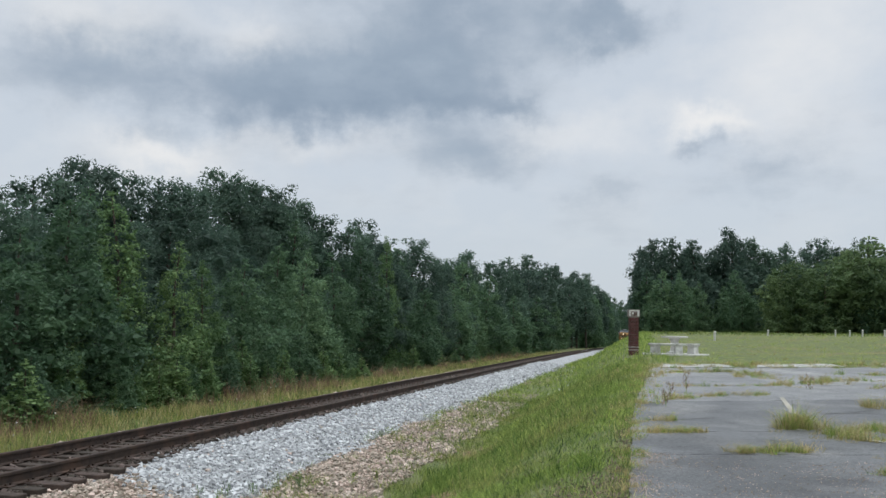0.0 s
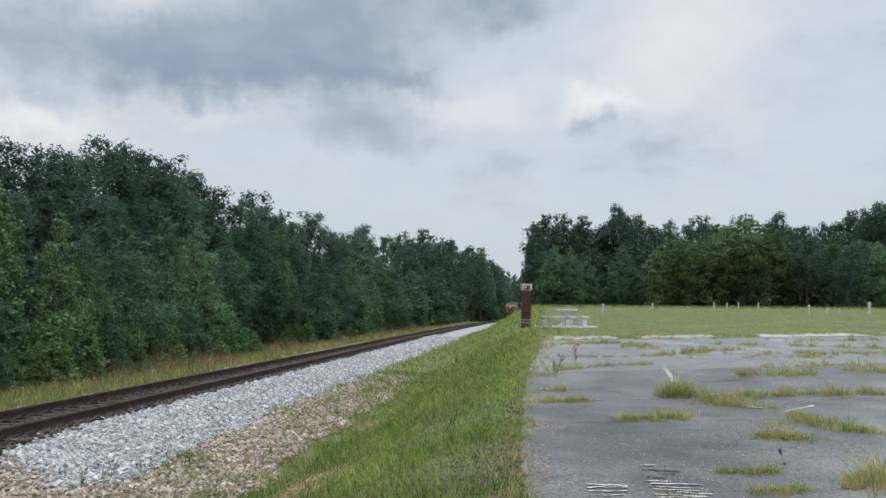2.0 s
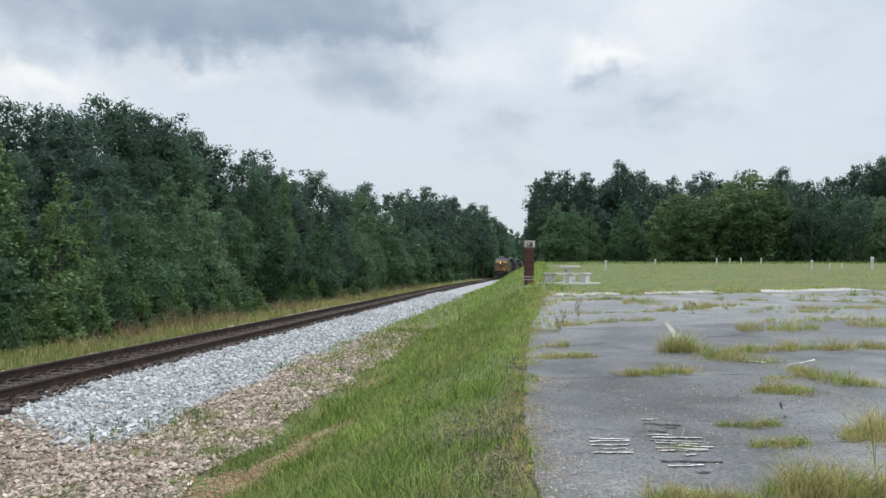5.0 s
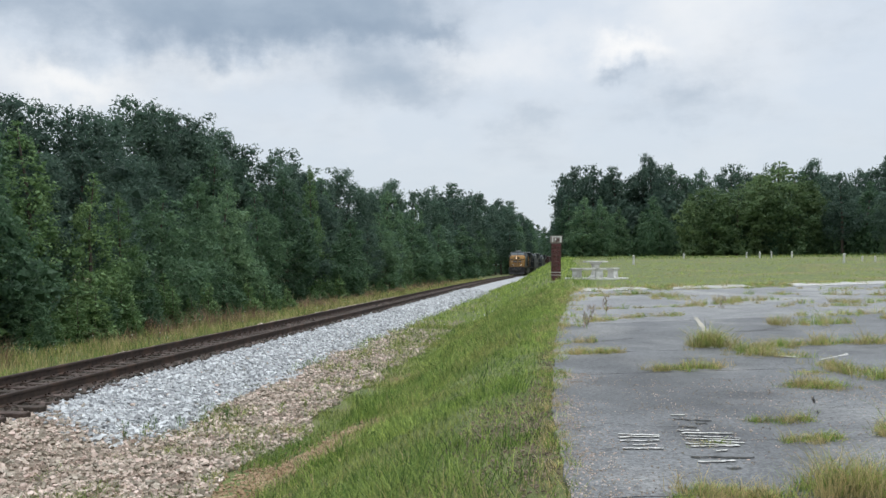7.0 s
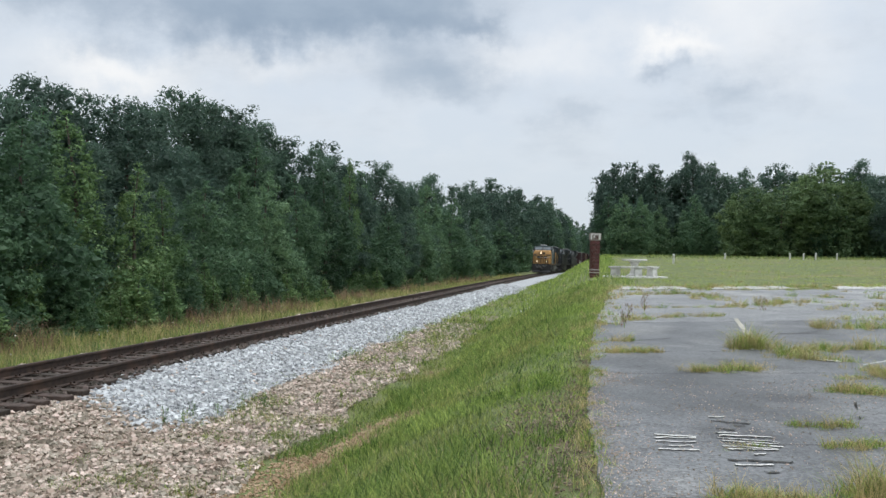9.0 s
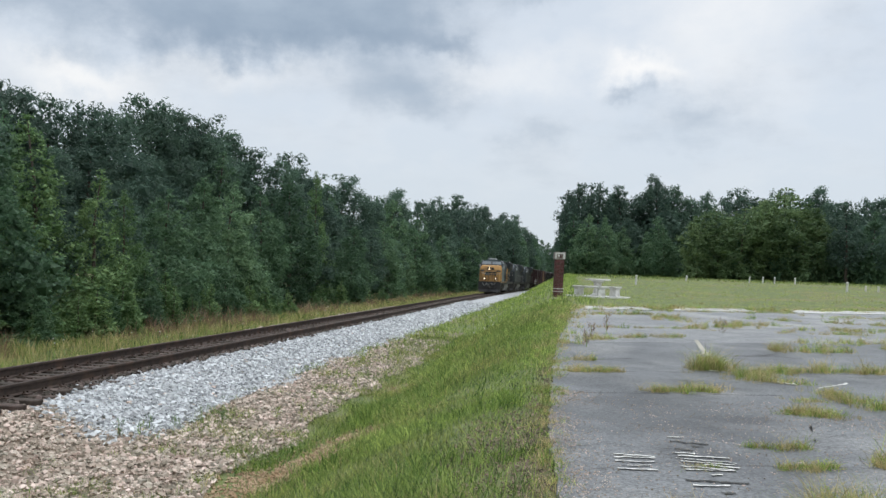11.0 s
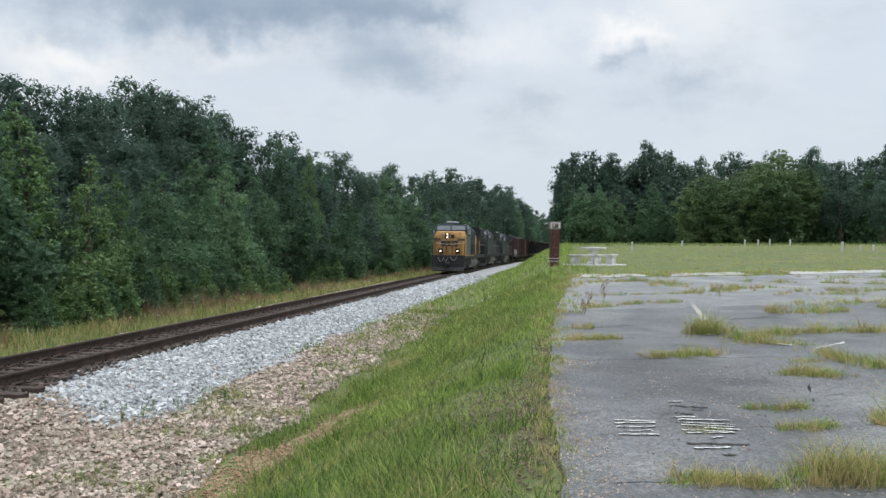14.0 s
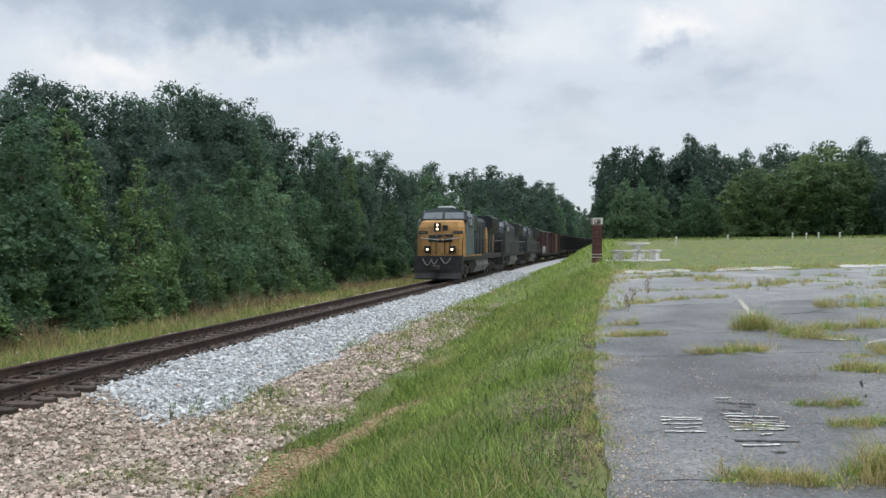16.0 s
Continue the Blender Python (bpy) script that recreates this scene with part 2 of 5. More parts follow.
M = {
    "soil": material("soil_under_grass", (0.09, 0.115, 0.04), (0.175, 0.2, 0.072), 0.95, 3.0, bump=0.03, bump_scale=25, stain=(0.21, 0.17, 0.09), stain_scale=0.25, stain_at=0.6),
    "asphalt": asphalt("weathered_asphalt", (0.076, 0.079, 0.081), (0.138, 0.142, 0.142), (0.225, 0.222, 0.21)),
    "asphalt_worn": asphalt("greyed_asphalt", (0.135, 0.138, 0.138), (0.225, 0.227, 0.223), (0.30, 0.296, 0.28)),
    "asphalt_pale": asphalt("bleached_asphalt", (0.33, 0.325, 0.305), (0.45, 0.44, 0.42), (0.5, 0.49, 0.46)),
    "ballast": material("pale_limestone", (0.345, 0.355, 0.36), (0.54, 0.55, 0.55), 0.9, 6.0, island=0.4),
    "ballast_bed": material("stone_bed", (0.24, 0.245, 0.25), (0.50, 0.51, 0.515), 0.95, 18.0, bump=0.02, bump_scale=20),
    "old_stone": material("pinkish_old_stone", (0.30, 0.235, 0.18), (0.56, 0.48, 0.40), 0.9, 3.0, island=0.5),
    "old_bed": material("dirty_stone_bed", (0.15, 0.115, 0.085), (0.27, 0.22, 0.17), 0.95, 9.0, bump=0.02, bump_scale=25),
    "cinder": material("dark_dirty_stone", (0.05, 0.04, 0.033), (0.13, 0.105, 0.085), 0.95, 5.0, island=0.5),
    "litter": material("grey_brown_litter", (0.12, 0.095, 0.065), (0.30, 0.24, 0.17), 0.95, 5.0, island=0.5),
    "clay": material("orange_clay", (0.28, 0.18, 0.10), (0.46, 0.34, 0.22), 0.95, 3.0, bump=0.02, bump_scale=30),
    "rail": material("rusty_rail", (0.03, 0.021, 0.017), (0.062, 0.041, 0.031), 0.8, 9.0, bump=0.002, stain=(0.085, 0.05, 0.034), stain_scale=2.0),
    "rail_top": material("polished_rail_head", (0.30, 0.30, 0.31), (0.46, 0.46, 0.47), 0.35, 6.0, metal=0.7),
    "tie": material("creosoted_oak", (0.035, 0.026, 0.02), (0.085, 0.062, 0.048), 0.9, 7.0, bump=0.006, bump_scale=30, each=0.3),
    "bark": material("bark", (0.05, 0.04, 0.032), (0.12, 0.095, 0.075), 0.95, 9.0, bump=0.02, bump_scale=25),
    "pine": leafy("pine_needles", (0.07, 0.124, 0.092), (0.103, 0.164, 0.115), 0.25, 0.2, 0.45, 0.62, 0.35),
    # lighter hardwood green, with some distance haze mixed into the leaf colour
    "light": leafy("haze_paled_hardwood_leaves", (0.12, 0.19, 0.085), (0.165, 0.245, 0.105), 0.2, 0.2, 0.45, 0.6, 0.35),
    "broad": leafy("sweetgum_leaves", (0.085, 0.165, 0.09), (0.13, 0.22, 0.112), 0.4, 0.2, 0.45, 0.6, 0.35),
    "young": leafy("young_leaves", (0.095, 0.18, 0.068), (0.15, 0.245, 0.096), 0.3, 0.25, 0.35, 0.6, 0.35),
    "grass": leafy("grass_blades", (0.105, 0.19, 0.042), (0.23, 0.325, 0.09), 0.1, 0.8, 0.35, patch=(0.24, 0.29, 0.09)),
    "grass_dry": leafy("dry_grass", (0.34, 0.31, 0.13), (0.56, 0.48, 0.23), 0.1, 0.6, 0.3),
    "grass_bright": leafy("bright_grass_blades", (0.19, 0.30, 0.06), (0.35, 0.46, 0.13), 0.1, 0.6, 0.35),
    "field": leafy("mown_field_grass", (0.31, 0.42, 0.105), (0.45, 0.54, 0.17), 0.1, 0.22, 0.45, patch=(0.36, 0.42, 0.145)),
    "seed": leafy("brown_seed_heads", (0.20, 0.13, 0.085), (0.30, 0.21, 0.14), 0.1, 0.3, 0.2),
    "brick": material("dark_red_brick", (0.065, 0.026, 0.024), (0.13, 0.048, 0.042), 0.85, 12.0, bump=0.004, each=0.35),
    "mortar": material("mortar", (0.20, 0.17, 0.15), (0.32, 0.28, 0.25), 0.95, 12.0, bump=0.004),
    "concrete": material("pale_concrete", (0.54, 0.53, 0.5), (0.72, 0.71, 0.67), 0.85, 7.0, bump=0.003, stain=(0.30, 0.29, 0.25), stain_scale=3.0, stain_at=0.6),
    "paint_white": material("worn_white_paint", (0.52, 0.52, 0.48), (0.74, 0.73, 0.68), 0.8, 20.0, bump=0.002),
    "old_line": material("faded_yellowish_line_paint", (0.33, 0.31, 0.25), (0.52, 0.49, 0.4), 0.85, 14.0, bump=0.002, stain=(0.22, 0.215, 0.2), stain_scale=5.0),
    "crack": material("open_crack", (0.03, 0.03, 0.027), (0.075, 0.072, 0.064), 0.95, 10.0),
    "yellow": material("faded_yellow_paint", (0.40, 0.21, 0.062), (0.50, 0.275, 0.09), 0.55, 2.0, stain=(0.26, 0.15, 0.06), stain_scale=1.5, stain_at=0.55),
    "blue": material("dull_blue_grey_paint", (0.07, 0.10, 0.112), (0.105, 0.14, 0.15), 0.5, 1.5, stain=(0.05, 0.06, 0.065), stain_scale=0.8),
    "hood": material("sooty_dark_blue_paint", (0.014, 0.019, 0.022), (0.03, 0.037, 0.04), 0.65, 1.2, stain=(0.05, 0.05, 0.044), stain_scale=0.7),
    "engine_grey": material("sooty_grey_paint", (0.03, 0.036, 0.037), (0.062, 0.07, 0.07), 0.6, 1.2, stain=(0.025, 0.026, 0.026), stain_scale=0.7),
    "black": material("grimy_black_steel", (0.012, 0.012, 0.013), (0.035, 0.032, 0.03), 0.7, 3.0, bump=0.002),
    "truck": material("dusty_running_gear", (0.03, 0.027, 0.024), (0.075, 0.066, 0.058), 0.85, 3.0, bump=0.003),
    "tank": material("dusty_grey_fuel_tank", (0.12, 0.12, 0.115), (0.20, 0.195, 0.185), 0.75, 2.0, stain=(0.08, 0.075, 0.07), stain_scale=1.0),
    "roof": material("pale_roof", (0.30, 0.31, 0.31), (0.50, 0.50, 0.49), 0.6, 2.0),
    "hose": material("pale_rubber_hose", (0.13, 0.13, 0.125), (0.22, 0.215, 0.2), 0.6, 9.0),
    "maroon": material("faded_maroon_paint", (0.047, 0.02, 0.024), (0.08, 0.034, 0.038), 0.7, 1.2, stain=(0.055, 0.028, 0.024), stain_scale=0.7),
    "rust_door": material("rusty_orange_door", (0.16, 0.08, 0.03), (0.25, 0.13, 0.05), 0.75, 2.0),
    "coal": material("black_hopper_paint", (0.012, 0.012, 0.014), (0.03, 0.029, 0.03), 0.65, 1.5, stain=(0.045, 0.035, 0.03), stain_scale=0.6),
    "steel": material("worn_wheel_steel", (0.10, 0.09, 0.085), (0.20, 0.185, 0.17), 0.45, 6.0, metal=0.7),
    "graffiti": material("pale_sprayed_paint", (0.38, 0.38, 0.40), (0.55, 0.54, 0.54), 0.7, 4.0),
    "rail_white": material("pale_handrail", (0.35, 0.34, 0.32), (0.5, 0.49, 0.46), 0.5, 9.0),
    "flower": material("small_white_flowers", (0.6, 0.6, 0.56), (0.75, 0.75, 0.7), 0.8, 9.0),
}


def glass_pane():
    mat = bpy.data.materials.new("cab_window_glass")
    mat.use_nodes = True
    b = mat.node_tree.nodes["Principled BSDF"]
    b.inputs["Base Color"].default_value = (0.13, 0.15, 0.16, 1)
    b.inputs["Roughness"].default_value, b.inputs["Specular IOR Level"].default_value = 0.1, 0.8
    return mat


def lamp_glow(strength):
    mat = bpy.data.materials.new("lit_headlight")
    mat.use_nodes = True
    b = mat.node_tree.nodes["Principled BSDF"]
    b.inputs["Emission Color"].default_value, b.inputs["Emission Strength"].default_value = (1.0, 0.72, 0.40, 1), strength
    return mat


M["glass"] = glass_pane()
M["lamp"] = lamp_glow(3.0)

# ---- the lie of the land ----
RAIL_TOP = -0.53
GAUGE = 1.50


def track_x(y):
    """The middle of the track: straight, a wide bend, straight again."""
    a, b, r = 80.0, 185.0, 1900.0
    if y < a:
        return -9.95
    if y < b:
        return -9.95 + (y - a) ** 2 / (2 * r)
    return -9.95 + (b - a) ** 2 / (2 * r) + (y - b) * (b - a) / r


def smooth(a, b, v):
    k = min(max((v - a) / (b - a), 0.0), 1.0)
    return k * k * (3 - 2 * k)


def field_z(x, y):
    z = 0.0195 * y if y < 45 else 0.8775 + 0.0175 * (y - 45)
    if y > 160:
        z = 2.89 + 0.004 * (y - 160)
    z += 0.004 * max(x, 0) * smooth(30, 120, y)
    return z


def ground_z(x, y):
    """Height of the ground: railway bed, low bank, car park and field."""
    u = x - track_x(y)
    far = smooth(20, 85, y)
    bank_low, bank_high = 5.8 - 2.4 * far, 9.95 + 0.25 * far
    if u < 0:
        low = -0.86 + 0.05 * smooth(1.3, 1.6, -u) - 0.40 * smooth(1.7, 3.4, -u)
        return low + 0.25 * smooth(7, 30, -u) + 0.05 * noise.noise((x * 0.2, y * 0.2, 0))
    low = -0.86 + 0.075 * smooth(0.8, 1.05, u) * smooth(12.5, 16, y) - 0.28 * smooth(1.5, 3.6, u) - 0.06 * smooth(3.6, 6, u)
    k = smooth(bank_low, bank_high, u) if y > -30 else smooth(6, 10, u)
    up = field_z(x, y)
    bumps = 0.06 * noise.noise((x * 0.5, y * 0.5, 3.0)) * smooth(5.5, 6.5, u) * (1 - smooth(9.2, 9.9, u))
    return low + (up - low) * k + bumps


def mesh_object(name, verts, faces, mat, parent=None, smooth_faces=False):
    me = bpy.data.meshes.new(name)
    me.from_pydata([tuple(v) for v in verts], [], [tuple(f) for f in faces])
    if smooth_faces:
        me.polygons.foreach_set("use_smooth", [True] * len(me.polygons))
    me.materials.append(mat)
    me.update()
    ob = new(name, me)
    ob.parent = parent
    return ob


def part(name, bm, mat, parent=None, label="", flat=True):
    """Links a bmesh as one mesh object under a thing."""
    me = bpy.data.meshes.new(name)
    bmesh.ops.recalc_face_normals(bm, faces=bm.faces)
    bm.to_mesh(me)
    bm.free()
    me.materials.append(mat)
    if not flat:
        me.polygons.foreach_set("use_smooth", [True] * len(me.polygons))
    ob = new(name, me)
    ob.parent = parent
    return tagged(ob, label)


def box(bm, x0, x1, y0, y1, z0, z1, bevel=0.0):
    """A bevelled block added to bm."""
    made = bmesh.ops.create_cube(bm, size=1.0, matrix=Matrix.LocRotScale(((x0 + x1) / 2, (y0 + y1) / 2, (z0 + z1) / 2), None, (x1 - x0, y1 - y0, z1 - z0)))
    if bevel:
        edges = {e for v in made["verts"] for e in v.link_edges}
        bmesh.ops.bevel(bm, geom=list(edges), offset=bevel, segments=1, affect="EDGES")
    return bm


def rod(bm, a, b, r, sides=8, r2=None):
    """A round bar from a to b."""
    a, b = Vector(a), Vector(b)
    d = b - a
    m = Matrix.Translation((a + b) / 2) @ d.to_track_quat("Z", "Y").to_matrix().to_4x4()
    bmesh.ops.create_cone(bm, cap_ends=True, segments=sides, radius1=r, radius2=r if r2 is None else r2, depth=d.length, matrix=m)
    return bm


def steps(edges):
    out = []
    for a, b, s in edges:
        n = max(1, round((b - a) / s))
        out += [a + (b - a) * i / n for i in range(n)]
    return out + [edges[-1][1]]


def build_ground():
    us = steps([(-2500, -300, 400), (-300, -60, 30), (-60, -12, 4), (-12, -4, 1.0), (-4, 12, 0.35), (12, 20, 1), (20, 60, 5), (60, 300, 30), (300, 2500, 400)])
    ys = steps([(-600, -60, 60), (-60, -4, 5), (-4, 36, 0.5), (36, 110, 2), (110, 260, 5), (260, 600, 20), (600, 4000, 400)])
    verts, faces = [], []
    for y in ys:
        for u in us:
            x = u + track_x(min(y, 600))
            verts.append((x, y, ground_z(x, min(y, 600))))
    w = len(us)
    for j in range(len(ys) - 1):
        for i in range(w - 1):
            a = j * w + i
            faces.append((a, a + 1, a + 1 + w, a + w))
    g = mesh_object("ground", verts, faces, M["soil"], None, True)
    tagged(g, "grassy ground sloping from a field down to the railway", "ground", kind="structure")


build_ground()


def strip(name, u0, u1, y0, y1, mat, lift, label, wave=0.25, du=0.3, dy=0.5):
    """A layer of stone or clay along the track, with a ragged edge."""
    ny, nu = round((y1 - y0) / dy), max(2, round((u1 - u0) / du))
    verts, faces = [], []
    for j in range(ny + 1):
        y = y0 + (y1 - y0) * j / ny
        ea = wave * noise.noise((y * 0.35, u0, 1)) + 0.4 * wave * noise.noise((y * 1.7, u0, 5))
        eb = wave * noise.noise((y * 0.35, u1, 9)) + 0.4 * wave * noise.noise((y * 1.7, u1, 7))
        for i in range(nu + 1):
            k = i / nu
            x = track_x(y) + (u0 + ea) * (1 - k) + (u1 + eb) * k
            verts.append((x, y, ground_z(x, y) + lift * (1 - abs(2 * k - 1) ** 6) - 0.01 * (abs(2 * k - 1) ** 6)))
    w = nu + 1
    for j in range(ny):
        for i in range(nu):
            a = j * w + i
            faces.append((a, a + 1, a + 1 + w, a + w))
    return tagged(mesh_object(name, verts, faces, mat, None, True), label, "ballast", kind="structure")


strip("ballast_bed", -2.9, 3.3, 13, 330, M["ballast_bed"], 0.035, "pale crushed stone bed under the rails", 0.2, 0.3, 1.0)
strip("gravel_shoulder", 3.2, 5.7, 13, 40, M["old_bed"], 0.02, "old pinkish gravel beside the ballast", 0.5)
strip("gravel_bed", -2.9, 5.7, -12, 13.2, M["old_bed"], 0.02, "old dirty gravel under and beside the track", 0.5)

# ---- railway track ----
def track_frame(y):
    """Place on the middle line at rail height, and the way along it."""
    a, b = track_x(y - 0.5), track_x(y + 0.5)
    way = Vector((b - a, 1.0, 0)).normalized()
    return Vector((track_x(y), y, 0)), way, Vector((way.y, -way.x, 0))


def build_track():
    track = tagged(new("railway_track"), "single railway track with rusty rails on dark wooden ties", "railway track")
    prof = [(-0.07, 0), (0.07, 0), (0.07, 0.012), (0.012, 0.03), (0.01, 0.14), (0.037, 0.152), (0.037, 0.19), (0.028, 0.2),
            (-0.028, 0.2), (-0.037, 0.19), (-0.037, 0.152), (-0.01, 0.14), (-0.012, 0.03), (-0.07, 0.012)]
    ys = steps([(-20, 80, 10), (80, 190, 5), (190, 480, 10)])
    for side in (-1, 1):
        lift = 0.0
        verts, faces = [], []
        for y in ys:
            c, way, right = track_frame(y)
            for px, pz in prof:
                p = c + right * (side * GAUGE / 2 + px)
                verts.append((p.x, p.y, RAIL_TOP - 0.2 + pz + lift))
        n = len(prof)
        for j in range(len(ys) - 1):
            for i in range(n):
                a, b = j * n + i, j * n + (i + 1) % n
                faces.append((a, b, b + n, a + n))
        rail = mesh_object("rail", verts, faces, M["rail"], track)
        rail.data.materials.append(M["rail_top"])
        for p in rail.data.polygons:
            if p.normal.z > 0.9 and p.center.z > RAIL_TOP - 0.02 + lift:
                p.material_index = 1
    ties = []
    me = bpy.data.meshes.new("tie")
    bm = box(bmesh.new(), -1.3, 1.3, -0.115, 0.115, -0.17, 0.0, 0.012)
    bm.to_mesh(me)
    bm.free()
    me.materials.append(M["tie"])
    plate = bpy.data.meshes.new("tie_plate")
    bm = bmesh.new()
    box(bm, -0.17, 0.17, -0.09, 0.09, 0, 0.018, 0.004)
    for sx in (-0.085, 0.085):
        for sy in (-0.05, 0.05):
            box(bm, sx - 0.018, sx + 0.018, sy - 0.012, sy + 0.012, 0.018, 0.05)
    bm.to_mesh(plate)
    bm.free()
    plate.materials.append(M["rail"])
    rng = random.Random(4)
    y = 4.0
    while y < 150:
        c, way, right = track_frame(y)
        t = new("tie", me)
        t.parent = track
        roll = rng.uniform(-0.012, 0.012)
        t.matrix_basis = Matrix.Translation((c.x + rng.uniform(-0.07, 0.09) + (0.16 if y < 13 else 0), c.y, RAIL_TOP - 0.2)) @ pose(0, 0, 0, 0, math.degrees(roll), math.degrees(math.atan2(right.y, right.x)) + rng.uniform(-1.6, 1.6))
        ties.append(t)
        if y < 60:
            for side in (-1, 1):
                p = new("tie_plate", plate)
                p.parent = track
                q = c + right * (side * GAUGE / 2)
                p.matrix_basis = Matrix.Translation((q.x, q.y, RAIL_TOP - 0.198))
        y += 0.5 + rng.uniform(-0.04, 0.04)


build_track()

# bearing, height of the top (degrees), metres from the track
BACK_ROW = (
    (36.16, 10.59, 17), (34.76, 10.04, 19), (32.03, 9.91, 20), (28.32, 10.51, 21), (26.6, 10.0, 22), (25.33, 9.78, 20), (23.34, 9.14, 21), (21.13, 7.93, 18), (18.88, 7.8, 17), (17.0, 6.3, 16), (15.26, 6.61, 16), (13.92, 5.21, 17), (12.6, 5.2, 18), (11.28, 5.8, 15), (9.07, 5.23, 15), (7.8, 4.9, 16), (6.73, 5.5, 14), (5.8, 5.0, 14), (4.99, 4.72, 13), (4.2, 4.4, 12), (3.44, 4.25, 12), (39.37, 9.54, 17), (40.34, 7.36, 14))
FRONT_ROW = (
    ('young', 33.97, 9.24, 9.5, 1.25), ('young', 30.85, 6.1, 8.5, 1.15), ('young', 28.9, 4.9, 8.5, 1.1), ('broad', 37.2, 8.5, 9, 0.9), ('broad', 24.42, 6.15, 9.5, 0.8), ('broad', 22.6, 5.83, 9.5, 0.8), ('broad', 20.3, 5.6, 10, 0.85), ('broad', 18.4, 6.3, 10, 0.8), ('young', 16.8, 6.9, 10, 0.75), ('broad', 14.3, 3.28, 8, 1.0), ('broad', 11.98, 3.68, 9, 0.95), ('broad', 10.04, 4.26, 9, 0.9), ('broad', 8.09, 2.9, 8.5, 1), ('broad', 6.6, 2.9, 8.5, 1), ('broad', 26.5, 5.2, 8.5, 0.9), ('broad', 40, 6.5, 9, 1))
RIGHT_TOPS = (
    (-0.96, 6.49), (-2.46, 6.64), (-4.14, 6.42), (-6.34, 7.1), (-7.6, 6.5), (-9.37, 6.07), (-11.29, 6.44), (-12.65, 5.77), (-13.99, 6.25),
    (-16.01, 6.44), (-17.21, 5.47), (-18.77, 5.67), (-20.2, 6.3), (-21.5, 6.75), (-22.12, 6.84), (-23.5, 6.6), (-25, 6.9), (-27, 7))

# ---- woods ----
def tube(verts, faces, pts, radii, sides=6):
    """A tapered limb through the given points."""
    base = len(verts)
    for p, r in zip(pts, radii):
        for k in range(sides):
            a = 2 * math.pi * k / sides
            verts.append((p[0] + r * math.cos(a), p[1] + r * math.sin(a), p[2]))
    for j in range(len(pts) - 1):
        for k in range(sides):
            a, b = base + j * sides + k, base + j * sides + (k + 1) % sides
            faces.append((a, b, b + sides, a + sides))


def tree_meshes(kind, seed, leaves=5000, leaf=0.2, limbs=True, mat=None):
    """Trunk, limbs and a crown of leafy boughs, for a tree 10 m high."""
    rng = np.random.default_rng(seed)
    verts, faces = [], []
    h = 10.0
    lean = rng.normal(0, 0.18, 2)
    zs = np.linspace(0, h * 0.96, 9)
    spine = np.array([(lean[0] * (z / h) ** 2 * 2 + 0.08 * math.sin(z + seed), lean[1] * (z / h) ** 2 * 2, z) for z in zs])
    thick = 0.17 if kind == "pine" else 0.15
    tube(verts, faces, spine.tolist(), [thick * (1 - 0.9 * z / h) for z in zs], 7)

    def stem(z):
        return np.array([np.interp(z, zs, spine[:, 0]), np.interp(z, zs, spine[:, 1]), z])

    low = {"pine": 0.2, "broad": 0.02, "young": 0.02}[kind]
    boughs = {"pine": 95, "broad": 210, "young": 190}[kind]
    p1, p2, p3 = rng.uniform(0, 6.28, 3)
    puffs = []
    while len(puffs) < boughs:
        f = rng.uniform(0, 1)
        if kind == "pine":
            reach = 0.35 + 1.75 * math.sin(math.pi * (0.2 + 0.72 * f)) ** 0.8
        elif mat:
            reach = 0.3 + 2.2 * (1 - f ** 3) ** 0.6 * min(1, 0.6 + 0.9 * f)
        elif kind == "broad":
            reach = 0.15 + 2.3 * (1 - f ** 1.5) ** 0.85 * min(1, 0.72 + 0.9 * f)
        else:
            reach = 0.08 + 2.05 * (1 - f) ** 0.85 * min(1, 0.8 + 1.2 * f)
        if rng.uniform(0, 2.4) > reach + 0.25:
            continue
        a = rng.uniform(0, 6.283)
        reach *= 1 + 0.2 * math.sin(2 * a + p1 + 3 * f) + 0.14 * math.sin(3 * a + p2 - 7 * f) + 0.13 * math.sin(11 * f + p3)
        r = {"pine": 0.26 + 0.12 * reach, "broad": 0.17 + 0.15 * reach, "young": 0.14 + 0.15 * reach}[kind] * rng.uniform(0.7, 1.3)
        out = reach * (rng.uniform(0.12, 1.0) ** 0.5 if kind == "pine" else rng.uniform(0.4, 1.0) ** 0.5)
        z = (low + (0.97 - low) * f) * h
        c = stem(z) + np.array([math.cos(a) * out, math.sin(a) * out, rng.normal(0, 0.1)])
        c[2] = min(max(c[2], r * 0.5), h - r * 0.6)
        puffs.append((*c, r))
        if limbs and (kind == "pine" or len(puffs) % 3 == 0) or len(puffs) % 9 == 0:
            s = stem(max(z - 0.35 * out, 0.1))
            tube(verts, faces, [s, (s + c) / 2 + np.array([0, 0, -0.04 * out]), c], [0.05 * (1.1 - f), 0.03 * (1.1 - f), 0.01], 3)
    tip = stem(h * 0.96)
    puffs += [(tip[0], tip[1], h - 0.3, 0.3 if kind == "pine" else 0.2), (tip[0] + 0.1, tip[1], h - 0.75, 0.36 if kind == "pine" else 0.28)]
    trunk = bpy.data.meshes.new("trunk")
    trunk.from_pydata([tuple(map(float, v)) for v in verts], [], faces)
    trunk.materials.append(M["bark"])
    puffs = np.array(puffs)
    weight = puffs[:, 3] ** 1.7
    pick = rng.choice(len(puffs), leaves, p=weight / weight.sum())
    d = rng.normal(0, 1, (leaves, 3))
    d /= np.linalg.norm(d, axis=1)[:, None]
